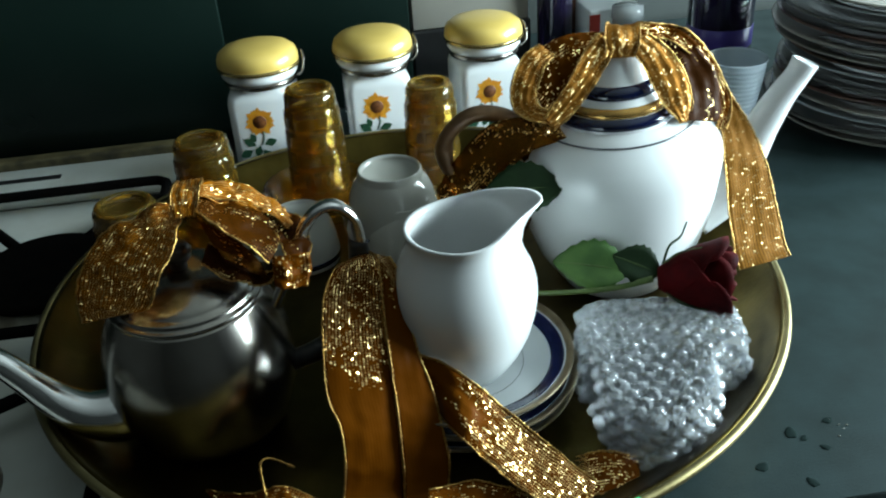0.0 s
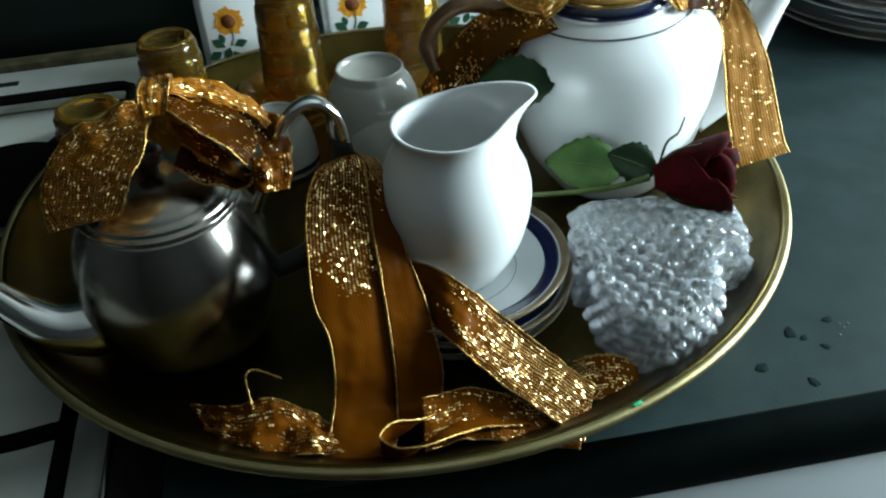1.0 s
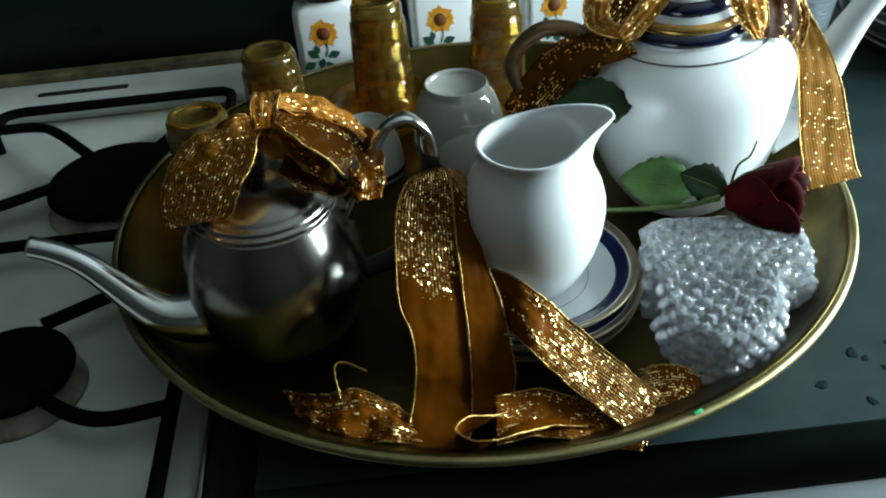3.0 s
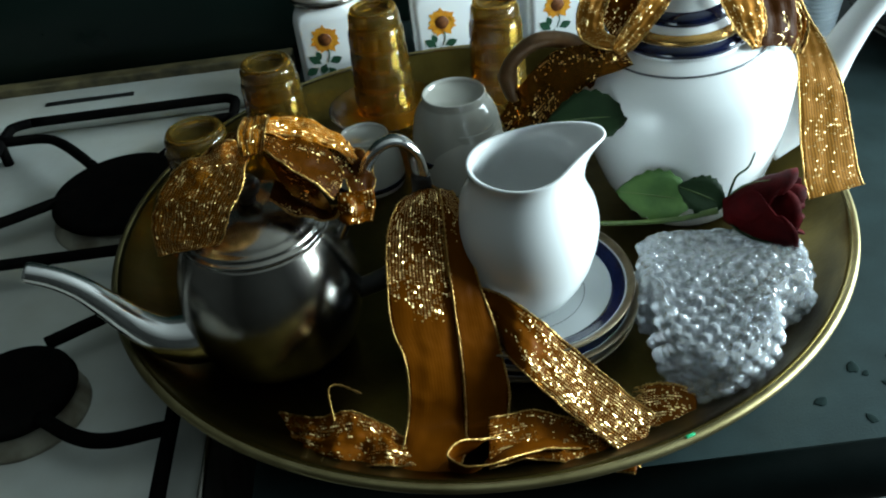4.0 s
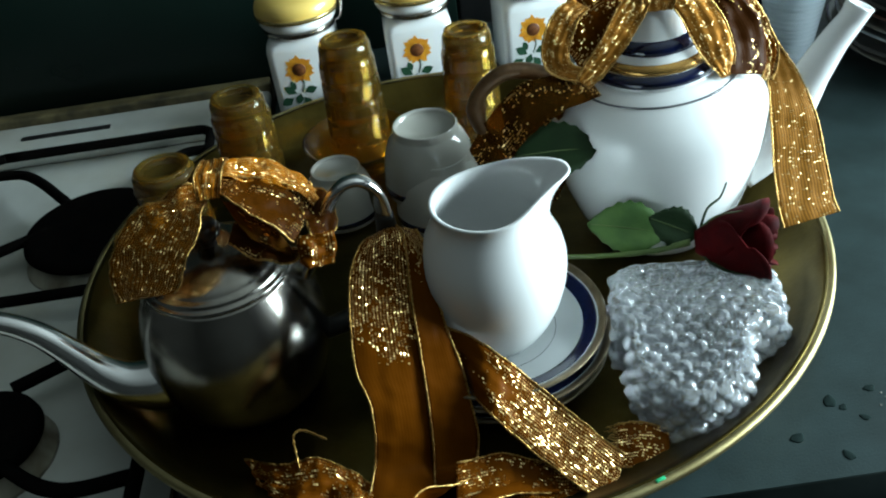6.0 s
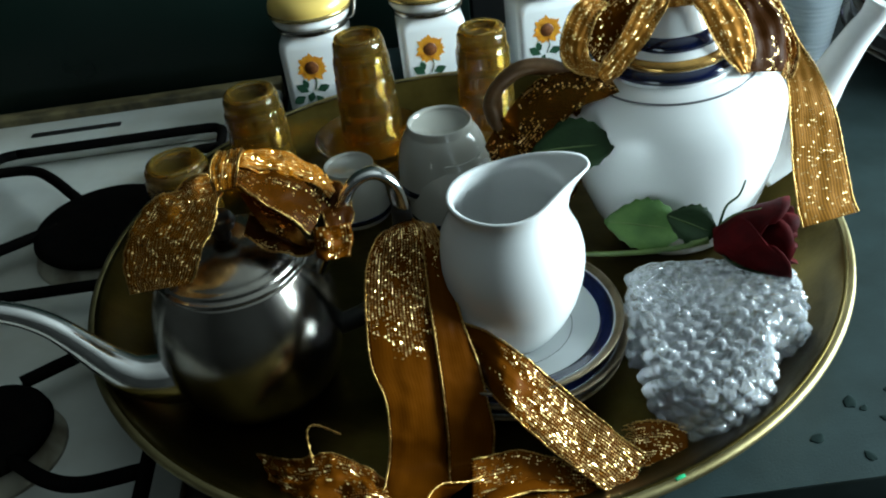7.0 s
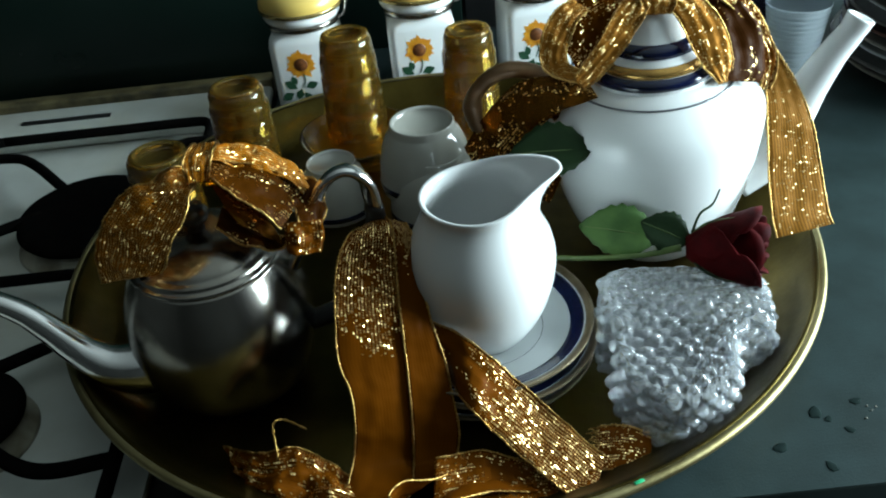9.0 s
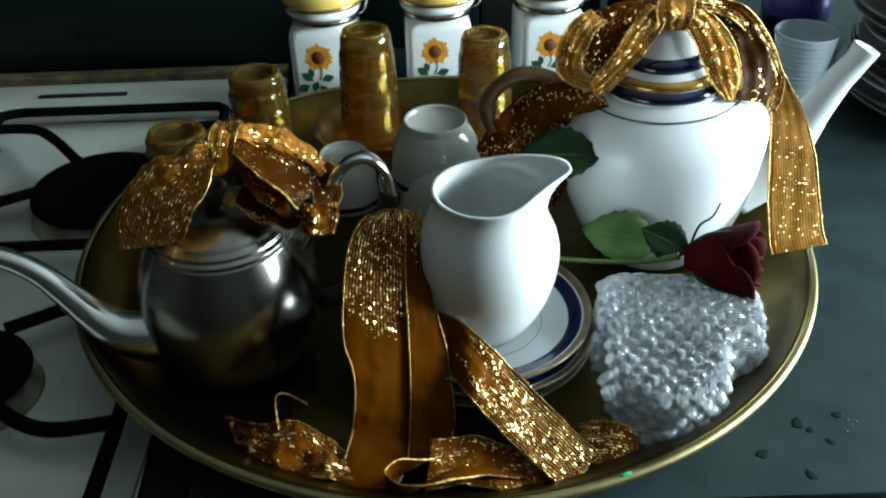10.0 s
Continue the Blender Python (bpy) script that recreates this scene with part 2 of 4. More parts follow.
M_WIRE = mat("gold_wire", (0.60, 0.36, 0.11), 0.32, 1.0, (0.22, 0.10, 0.02), 420, 0.6, 900)
# Ceiling and floor stay unseen, darkened likewise to hold back fill light
M_CEILING = mat("ceiling_paint_dimmed", (0.30, 0.30, 0.29), 0.8, 0, (0.26, 0.26, 0.25), 3)
M_FLOOR = mat("floor_vinyl", (0.06, 0.052, 0.045), 0.5, 0, (0.045, 0.04, 0.036), 8)


# ---- mesh helpers ----
def finish(bm, name, material, smooth=True):
    bmesh.ops.recalc_face_normals(bm, faces=bm.faces)
    me = bpy.data.meshes.new(name)
    bm.to_mesh(me)
    bm.free()
    me.materials.append(material)
    if smooth:
        me.shade_smooth()
    return me


def part(name, bm, material, parent, label="", smooth=True, at=None):
    ob = new(name, finish(bm, name, material, smooth))
    ob.parent = parent
    if at is not None:
        ob.matrix_basis = at
    if label:
        tagged(ob, label=label)
    return ob


def thing(name, at, label, category, group="", kind=""):
    ob = new(name)
    ob.empty_display_size = 0.02
    ob.matrix_basis = at if isinstance(at, Matrix) else Matrix.Translation(at)
    return tagged(ob, label, category, group, kind)


def solid(name, bm, material, label, category, at=None, kind="", group="", smooth=True):
    ob = new(name, finish(bm, name, material, smooth))
    if at is not None:
        ob.matrix_basis = at
    return tagged(ob, label, category, group, kind)


def lathe(profile, n=48, squash=None):
    """A turned shape from (radius, height) pairs; radius 0 closes it."""
    bm = bmesh.new()
    rings = []
    for r, z in profile:
        if r <= 1e-6:
            rings.append([bm.verts.new((0, 0, z))])
        else:
            rings.append([bm.verts.new((r * math.cos(2 * math.pi * k / n), r * math.sin(2 * math.pi * k / n), z)) for k in range(n)])
    for a, b in zip(rings, rings[1:]):
        for k in range(n):
            j = (k + 1) % n
            if len(a) == 1 and len(b) == 1:
                continue
            if len(a) == 1:
                bm.faces.new((a[0], b[k], b[j]))
            elif len(b) == 1:
                bm.faces.new((a[k], a[j], b[0]))
            else:
                bm.faces.new((a[k], a[j], b[j], b[k]))
    return bm


def spline(ctrl, n):
    """Catmull-Rom through the control rows."""
    c = np.array(ctrl, float)
    c = np.vstack([2 * c[0] - c[1], c, 2 * c[-1] - c[-2]])
    out = []
    for i in range(n + 1):
        u = i / n * (len(c) - 3)
        k = min(int(u), len(c) - 4)
        f = u - k
        p0, p1, p2, p3 = c[k : k + 4]
        out.append(0.5 * (2 * p1 + (p2 - p0) * f + (2 * p0 - 5 * p1 + 4 * p2 - p3) * f**2 + (3 * p1 - p0 - 3 * p2 + p3) * f**3))
    return np.array(out)


def tube(ctrl, radii, steps=32, n=14, flat=1.0, bm=None, hollow_end=False):
    """A bent round bar along a spline; radii may vary along it."""
    bm = bm or bmesh.new()
    pts = spline(ctrl, steps)
    rad = np.interp(np.linspace(0, 1, steps + 1), np.linspace(0, 1, len(radii)), radii)
    up = Vector((0.13, 0.21, 1)).normalized()
    rings = []
    for i, p in enumerate(pts):
        d = Vector(pts[min(i + 1, steps)] - pts[max(i - 1, 0)]).normalized()
        side = d.cross(up)
        if side.length < 0.05:
            side = d.cross(Vector((1, 0, 0)))
        side.normalize()
        over = side.cross(d)
        rings.append([bm.verts.new(Vector(p) + float(rad[i]) * (math.cos(2 * math.pi * k / n) * side * flat + math.sin(2 * math.pi * k / n) * over)) for k in range(n)])
    for a, b in zip(rings, rings[1:]):
        for k in range(n):
            bm.faces.new((a[k], a[(k + 1) % n], b[(k + 1) % n], b[k]))
    bm.faces.new(rings[0])
    if hollow_end:
        mid = Vector(pts[-1])
        d = Vector(pts[-1] - pts[-2]).normalized()
        ins = [bm.verts.new(mid + (v.co - mid) * 0.72) for v in rings[-1]]
        deep = [bm.verts.new(v.co - d * 0.012) for v in ins]
        for k in range(n):
            j = (k + 1) % n
            bm.faces.new((rings[-1][k], rings[-1][j], ins[j], ins[k]))
            bm.faces.new((ins[k], ins[j], deep[j], deep[k]))
        bm.faces.new(deep)
    else:
        bm.faces.new(rings[-1])
    return bm


def box(x0, x1, y0, y1, z0, z1, bevel=0.0, seg=2):
    bm = bmesh.new()
    bmesh.ops.create_cube(bm, size=1, matrix=Matrix.LocRotScale(((x0 + x1) / 2, (y0 + y1) / 2, (z0 + z1) / 2), None, (x1 - x0, y1 - y0, z1 - z0)))
    if bevel:
        bmesh.ops.bevel(bm, geom=bm.edges[:], offset=bevel, segments=seg, affect="EDGES", profile=0.5)
    return bm


def strip(ctrl, width, steps=60, across=12, wave=0.0004, wave_n=7.0, ph=0.0, cup=0.0, taper=1.0, crumple=1.0):
    """A cloth band: rows of centre x, y, z and width direction. UV in metres along and across."""
    rows = spline(ctrl, steps)
    bm = bmesh.new()
    uvl = bm.loops.layers.uv.new("UVMap")
    grid, run, edges = [], [0.0], ([], [])
    for i in range(1, steps + 1):
        run.append(run[-1] + float(np.linalg.norm(rows[i, :3] - rows[i - 1, :3])))
    for i, r in enumerate(rows):
        w = Vector(r[3:6]).normalized()
        wide = float(r[6]) if len(r) > 6 else width
        d = Vector(rows[min(i + 1, steps), :3] - rows[max(i - 1, 0), :3]).normalized()
        nrm = d.cross(w).normalized()
        line = []
        for k in range(across + 1):
            v = k / across - 0.5
            off = wave * math.sin(wave_n * v * 3 + run[i] * 90 + ph) + cup * (0.25 - v * v)
            at = Vector(r[:3]) + w * v * wide
            off += 0.0022 * crumple * noise.noise(at * 75 + Vector((ph * 7, ph, 0))) + 0.0009 * crumple * noise.noise(at * 210 + Vector((0, ph * 5, ph)))
            line.append(bm.verts.new(Vector(r[:3]) + w * v * wide * taper + nrm * off))
        edges[0].append(tuple(line[0].co))
        edges[1].append(tuple(line[-1].co))
        grid.append(line)
    for i in range(steps):
        for k in range(across):
            f = bm.faces.new((grid[i][k], grid[i][k + 1], grid[i + 1][k + 1], grid[i + 1][k]))
            for lp, (a, b) in zip(f.loops, ((i, k), (i, k + 1), (i + 1, k + 1), (i + 1, k))):
                lp[uvl].uv = (run[a], b / across * width)
    return bm, edges


def band(name, parent, ctrl, width, material, label="", wire=True, **kw):
    bm, edges = strip(ctrl, width, **kw)
    ob = part(name, bm, material, parent, label)
    thick = ob.modifiers.new("thickness", "SOLIDIFY")
    thick.thickness = 0.0003
    for e in edges if wire else ():
        reach = sum((Vector(a) - Vector(b)).length for a, b in zip(e, e[1:]))
        beads = 2 * max(8, int(reach / 0.0021))
        rnd = random.Random(len(e))
        radii = [rnd.uniform(0.0007, 0.0012) if k % 2 else 0.00035 for k in range(beads + 1)]
        part("wire_edge", tube(e[:: max(1, len(e) // 40)], radii, steps=beads, n=6), M_WIRE, ob, "bright gold wired edge")
    return ob


# ---- room ----
def wall(name, bm, material, label):
    return solid(name, bm, material, label, "wall", kind="structure", smooth=False)


wall("wall_north", box(-1.7, 1.40, 0.62, 0.72, -0.9, 1.5), M_WALL, "dark painted kitchen wall behind the worktop")
wall("wall_west", box(-1.8, -1.7, -2.1, 0.72, -0.9, 1.5), M_ROOM, "unseen kitchen wall, darkened to cut bounced light")
wall("wall_south", box(-1.7, 1.40, -2.2, -2.1, -0.9, 1.5), M_ROOM, "unseen kitchen wall, darkened to cut bounced light")
east = thing("wall_east", (0, 0, 0), "unseen wall with a window opening, darkened to cut bounced light", "wall", kind="structure")
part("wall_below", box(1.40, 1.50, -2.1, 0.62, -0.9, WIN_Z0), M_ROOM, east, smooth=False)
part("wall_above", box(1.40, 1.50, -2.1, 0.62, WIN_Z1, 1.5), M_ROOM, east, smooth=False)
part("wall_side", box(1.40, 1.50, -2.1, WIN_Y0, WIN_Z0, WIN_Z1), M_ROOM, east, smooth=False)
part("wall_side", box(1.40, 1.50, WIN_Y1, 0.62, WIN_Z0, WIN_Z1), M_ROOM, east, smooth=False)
solid("floor", box(-1.8, 1.50, -2.2, 0.72, -1.0, -0.9), M_FLOOR, "unseen kitchen floor, darkened to cut bounced light", "floor", kind="structure", smooth=False)
solid("ceiling", box(-1.8, 1.50, -2.2, 0.72, 1.5, 1.6), M_CEILING, "unseen ceiling, darkened to cut bounced light", "ceiling", kind="structure", smooth=False)

# ---- worktop and cabinet ----
TURN = Matrix.Translation((0.12, -0.258, 0)) @ Matrix.Rotation(radians(-4.0), 4, "Z") @ Matrix.Translation((-0.12, 0.274, 0))
worktop = thing("worktop", TURN, "dark grey laminate kitchen worktop with rounded front edge", "worktop")
part("slab", box(-0.168, 1.300, -0.254, 0.590, -0.030, 0.0), M_WORKTOP, worktop, smooth=False)


def nosing():
    """The rounded front edge."""
    bm = bmesh.new()
    x0, x1, y0, y1, th, r = -0.168, 1.300, -0.274, -0.254, 0.030, 0.018
    sect = [(y1, 0.0)] + [(y0 + r - r * math.sin(a), -r + r * math.cos(a)) for a in np.linspace(0.0, math.pi / 2, 9)]
    sect += [(y0, -th + 0.004), (y0 + 0.004, -th), (y1, -th)]
    ring = [[bm.verts.new((x, y, z)) for y, z in sect] for x in (x0, x1)]
    k = len(sect)
    for i in range(k):
        bm.faces.new((ring[0][i], ring[0][(i + 1) % k], ring[1][(i + 1) % k], ring[1][i]))
    bm.faces.new(ring[0])
    bm.faces.new(ring[1])
    return bm


part("front_edge", nosing(), M_WORKTOP, worktop, "rounded laminate front edge")
cab = thing("base_cabinet", TURN, "white kitchen base cabinet under the dark worktop", "cabinet")
part("body", box(-0.165, 1.295, -0.235, 0.585, -0.86, -0.031), M_CABINET, cab, smooth=False)
part("door", box(-0.160, 0.44, -0.2685, -0.237, -0.84, -0.0325, 0.002), M_CABINET, cab)
part("door", box(0.446, 0.862, -0.2685, -0.237, -0.84, -0.0325, 0.002), M_CABINET, cab)
part("door", box(0.868, 1.290, -0.2685, -0.237, -0.84, -0.0325, 0.002), M_CABINET, cab)

# ---- cooker ----
HOB = Matrix.Translation((-0.30, 0.16, 0)) @ Matrix.Rotation(radians(-3.2), 4, "Z") @ Matrix.Translation((0.30, -0.16, 0))
cooker = thing("gas_cooker", HOB, "white enamel gas cooker with stained hob and dark lid", "cooker")
part("body", box(-0.78, -0.186, -0.27, 0.40, -0.88, -0.040), M_ENAMEL, cooker, smooth=False)
part("hob_deck", box(-0.78, -0.186, -0.27, 0.388, -0.040, -0.026, 0.006), M_ENAMEL, cooker, "white enamel hob top")
part("back_ledge", box(-0.78, -0.150, 0.326, 0.400, -0.026, -0.012, 0.005), M_ENAMEL, cooker, "raised white ledge behind the burners")
part("vent_slot", box(-0.413, -0.319, 0.3615, 0.3695, -0.0125, -0.0105, 0.0008), M_BLACK, cooker, "black vent slot")
part("vent_slot", box(-0.62, -0.52, 0.3615, 0.3695, -0.0125, -0.0105, 0.0008), M_BLACK, cooker, "black vent slot")
part("hinge_strip", box(-0.78, -0.150, 0.402, 0.420, -0.03, -0.006, 0.002), M_GRIME, cooker, "greasy brown hinge strip")
part("glass_lid", box(-0.78, -0.135, 0.424, 0.432, -0.012, 0.50, 0.002), M_LID_GLASS, cooker, "raised dark glass lid")
# Added panel that makes the view between the jars black
solid("dark_backing", box(-0.132, 0.080, 0.418, 0.426, 0.0005, 0.50, 0.002), M_LID_GLASS, "added dark panel that blackens the gap behind the jars", "panel", kind="structure")
part("side_trim", box(-0.1790, -0.1750, -0.25, 0.30, -0.30, -0.004, 0.001), M_STEEL, cooker, "thin steel side trim")


def burner(x, y, r):
    b = part("burner", lathe([(0, -0.026), (r * 1.10, -0.026), (r * 1.08, -0.023), (r * 0.96, -0.018), (r * 0.90, -0.010), (0, -0.010)], 40), M_STAIN, cooker, "cream burner base with baked-on grease", at=Matrix.Translation((x, y, 0)))
    part("burner_cap", lathe([(0, -0.0095), (r, -0.0095), (r * 1.03, -0.007), (r, -0.002), (r * 0.9, 0.0), (0, 0.0005)], 40), M_IRON, b, "black burner cap")


for bx in (-0.288, -0.530):
    burner(bx, 0.158, 0.060)
    burner(bx - 0.028, -0.079, 0.041)


def pan_support(dx):
    t = thing("pan_support", HOB @ Matrix.Translation((dx, 0, 0)), "black iron pan support over the gas burners", "pan support", group="pan supports on the hob")
    x0, x1, y0, y1, z, r = -0.430, -0.202, -0.250, 0.312, -0.0040, 0.0050

    def bar(*pts, steps=18):
        part("bar", tube([(*p, z) if len(p) == 2 else p for p in pts], [r], steps=steps, n=8), M_IRON, t)

    c = 0.02
    bar((x0 + c, y1), (-0.30, y1), (x1 - c, y1), (x1 - 0.005, y1 - 0.005), (x1, y1 - c), (x1, 0.2), (x1, 0.05), steps=40)
    bar((x1, 0.05), (x1, -0.05), (x1, -0.15), (x1, y0 + c), (x1 - 0.005, y0 + 0.005), (x1 - c, y0), (-0.3, y0), steps=40)
    bar((-0.3, y0), (x0 + c, y0), (x0 + 0.005, y0 + 0.005), (x0, y0 + c), (x0, -0.1), (x0, 0.05), steps=40)
    bar((x0, 0.05), (x0, 0.2), (x0, y1 - c), (x0 + 0.005, y1 - 0.005), (x0 + c, y1), steps=30)
    bar((x0, 0.068), (-0.30, 0.068), (x1, 0.068))
    bar((x0, 0.277), (-0.388, 0.274), (-0.362, 0.254), (-0.324, 0.206))
    bar((x0, 0.116), (-0.385, 0.132), (-0.330, 0.162))
    bar((x1, 0.270), (-0.232, 0.262), (-0.262, 0.206))
    bar((x1, 0.112), (-0.232, 0.120), (-0.262, 0.140))
    bar((x1, 0.012), (-0.255, -0.008), (-0.305, -0.036))
    bar((x1 - 0.003, -0.132), (-0.240, -0.136), (-0.264, -0.128), (-0.290, -0.108))
    bar((x0, 0.010), (-0.375, -0.006), (-0.335, -0.050))
    bar((x0, -0.140), (-0.375, -0.132), (-0.340, -0.104))
    for lx in (x0, x1):
        for ly in (y0 + 0.04, 0.03, y1 - 0.04):
            part("foot", tube([(lx, ly, -0.004), (lx, ly, -0.015), (lx, ly, -0.0265)], [r], steps=4, n=8), M_IRON, t)


pan_support(0.0)
pan_support(-0.243)

# ---- tray ----
tray = thing("serving_tray", (0, 0, 0.004), "large round tarnished brass tray on the hob and worktop", "tray")
part("dish", lathe([(0, 0), (0.215, 0), (0.226, 0.002), (0.238, 0.010), (0.248, 0.021), (0.2555, 0.030), (0.2555, 0.0325), (0.2525, 0.0315), (0.244, 0.021), (0.235, 0.0125), (0.224, 0.0055), (0.212, 0.004), (0, 0.004)], 160), M_BRASS, tray)
part("rolled_rim", tube([(0.2575 * math.cos(a), 0.2575 * math.sin(a), 0.0305) for a in np.linspace(0, 2 * math.pi, 90)], [0.0028], steps=178, n=10), M_RIM, tray, "bright rolled brass rim")
part("paint_spot", box(-0.0028, 0.0028, -0.0010, 0.0010, -0.0005, 0.0005, 0.0004), M_GREEN, tray, "small green paint mark on the rim", at=Matrix.Translation((0.0705, -0.2478, 0.0337)) @ Matrix.Rotation(0.28, 4, "Z"))
FLOOR_Z = 0.008

# ---- white teapot ----
def white_teapot():
    t = thing("teapot", Matrix.Translation((0.159, 0.000, FLOOR_Z)) @ Matrix.Rotation(radians(-3), 4, "Y") @ Matrix.Rotation(radians(-6), 4, "Z"), "white porcelain teapot with navy and gold bands, tied with ribbon", "teapot")
    prof = [(0, 0.002), (0.036, 0.002), (0.038, 0.0), (0.041, 0.001), (0.042, 0.005), (0.0500, 0.014), (0.0590, 0.030), (0.0662, 0.052), (0.0706, 0.073), (0.0728, 0.090), (0.0735, 0.100), (0.0725, 0.1075), (0.0690, 0.1140), (0.0615, 0.1208), (0.052, 0.1275), (0.046, 0.1310), (0.042, 0.1325), (0.0, 0.131)]
    part("body", lathe(prof, 72), M_PORC, t)
    part("line", lathe([(0.0520, 0.1272), (0.0530, 0.1278), (0.0538, 0.1268), (0.0530, 0.1264), (0.0520, 0.1272)], 72), M_GREYLINE, t, "thin grey painted line")
    lid = part("lid", lathe([(0, 0.130), (0.0415, 0.130), (0.0430, 0.132), (0.0425, 0.1345), (0.0390, 0.1395), (0.0350, 0.1450), (0.0310, 0.1505), (0.0270, 0.1560), (0.0238, 0.1610), (0.0222, 0.1655), (0.0207, 0.1705), (0.0182, 0.1750), (0.0135, 0.1785), (0.0070, 0.1802), (0, 0.1806)], 64), M_PORC, t)
    for r0, z0, r1, z1, m, lb in ((0.0425, 0.1345, 0.0382, 0.1406, M_NAVY, "navy band"), (0.0378, 0.1411, 0.0340, 0.1464, M_GOLDLINE, "gold band"), (0.0308, 0.1508, 0.0255, 0.1582, M_NAVY, "navy band")):
        part("band", lathe([(r0 - 0.001, z0), (r0 + 0.0007, z0), ((r0 + r1) / 2 + 0.0008, (z0 + z1) / 2), (r1 + 0.0007, z1), (r1 - 0.001, z1)], 64), m, lid, lb)
    sp = tube([(0.056, 0, 0.040), (0.078, 0, 0.054), (0.093, 0, 0.078), (0.106, 0, 0.103), (0.1185, 0, 0.124), (0.1285, 0, 0.1375), (0.1335, 0, 0.1470)], [0.020, 0.0185, 0.0155, 0.0120, 0.0098, 0.0088, 0.0096], steps=40, n=20, hollow_end=True)
    part("spout", sp, M_PORC, t, "curved white spout")
    hd = tube([(-0.056, 0, 0.116), (-0.074, 0, 0.137), (-0.098, 0, 0.143), (-0.117, 0, 0.130), (-0.120, 0, 0.110), (-0.108, 0, 0.092), (-0.088, 0, 0.082), (-0.066, 0, 0.080)], [0.0064, 0.0058, 0.0054, 0.0052, 0.0052, 0.0054, 0.0062, 0.007], steps=60, n=14, flat=1.3)
    part("handle", hd, M_HANDLE, t, "loop handle wrapped in sheer brown ribbon")
    return t


M_HANDLE = mat("wrapped_handle", (0.20, 0.105, 0.045), 0.35, 0.2, (0.13, 0.065, 0.025), 120, 0.3, 500)
white_teapot()


# ---- metal teapot ----
def steel_teapot():
    t = thing("metal_teapot", Matrix.Translation((-0.143, -0.089, FLOOR_Z)), "dull stainless steel teapot with hinged lid, tied with ribbon", "teapot")
    prof = [(0, 0), (0.036, 0), (0.043, 0.002), (0.0495, 0.012), (0.0543, 0.028), (0.0565, 0.045), (0.0560, 0.058), (0.0540, 0.069), (0.0508, 0.0785), (0.0470, 0.0865), (0.0440, 0.0915), (0.0428, 0.0935), (0, 0.0935)]
    part("body", lathe(prof, 64), M_STEEL, t)
    lid = part("lid", lathe([(0, 0.0935), (0.0432, 0.0936), (0.0440, 0.0948), (0.0428, 0.0962), (0.0412, 0.0965), (0.0407, 0.0980), (0.0398, 0.0996), (0.0380, 0.1000), (0.0370, 0.1018), (0.0330, 0.1052), (0.0230, 0.1100), (0.013, 0.1122), (0, 0.1130)], 56), M_STEEL, t, "stepped steel lid")
    part("knob", lathe([(0, 0.1110), (0.005, 0.1122), (0.0045, 0.1155), (0.008, 0.1190), (0.0092, 0.1235), (0.007, 0.1275), (0, 0.1285)], 28), M_BLACK, lid, "black lid knob")
    sp = tube([(-0.038, -0.008, 0.026), (-0.055, -0.011, 0.026), (-0.071, -0.011, 0.031), (-0.086, -0.007, 0.042), (-0.099, -0.003, 0.056), (-0.112, 0.001, 0.069), (-0.126, 0.004, 0.078), (-0.141, 0.006, 0.084)], [0.0185, 0.0170, 0.0135, 0.0105, 0.0086, 0.0076, 0.0070, 0.0066], steps=48, n=18, hollow_end=True)
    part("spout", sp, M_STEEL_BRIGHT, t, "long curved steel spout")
    hd = tube([(0.049, -0.003, 0.078), (0.060, -0.003, 0.098), (0.066, -0.003, 0.112), (0.072, -0.003, 0.126), (0.080, -0.003, 0.136), (0.090, -0.003, 0.139), (0.099, -0.003, 0.131), (0.102, -0.003, 0.114)], [0.0036], steps=50, n=14, flat=1.9)
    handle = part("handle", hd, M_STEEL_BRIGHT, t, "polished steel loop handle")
    # Black lower handle, added mostly for the shade between pot and ribbon
    part("grip", tube([(0.102, -0.003, 0.114), (0.102, -0.003, 0.090), (0.096, -0.003, 0.064), (0.076, -0.003, 0.044), (0.048, -0.002, 0.034)], [0.0045, 0.0066, 0.0070, 0.0066, 0.0060], steps=30, n=14, flat=1.3), M_BLACK, handle, "lower handle, blackened mostly for the shade there")
    return t


steel_teapot()


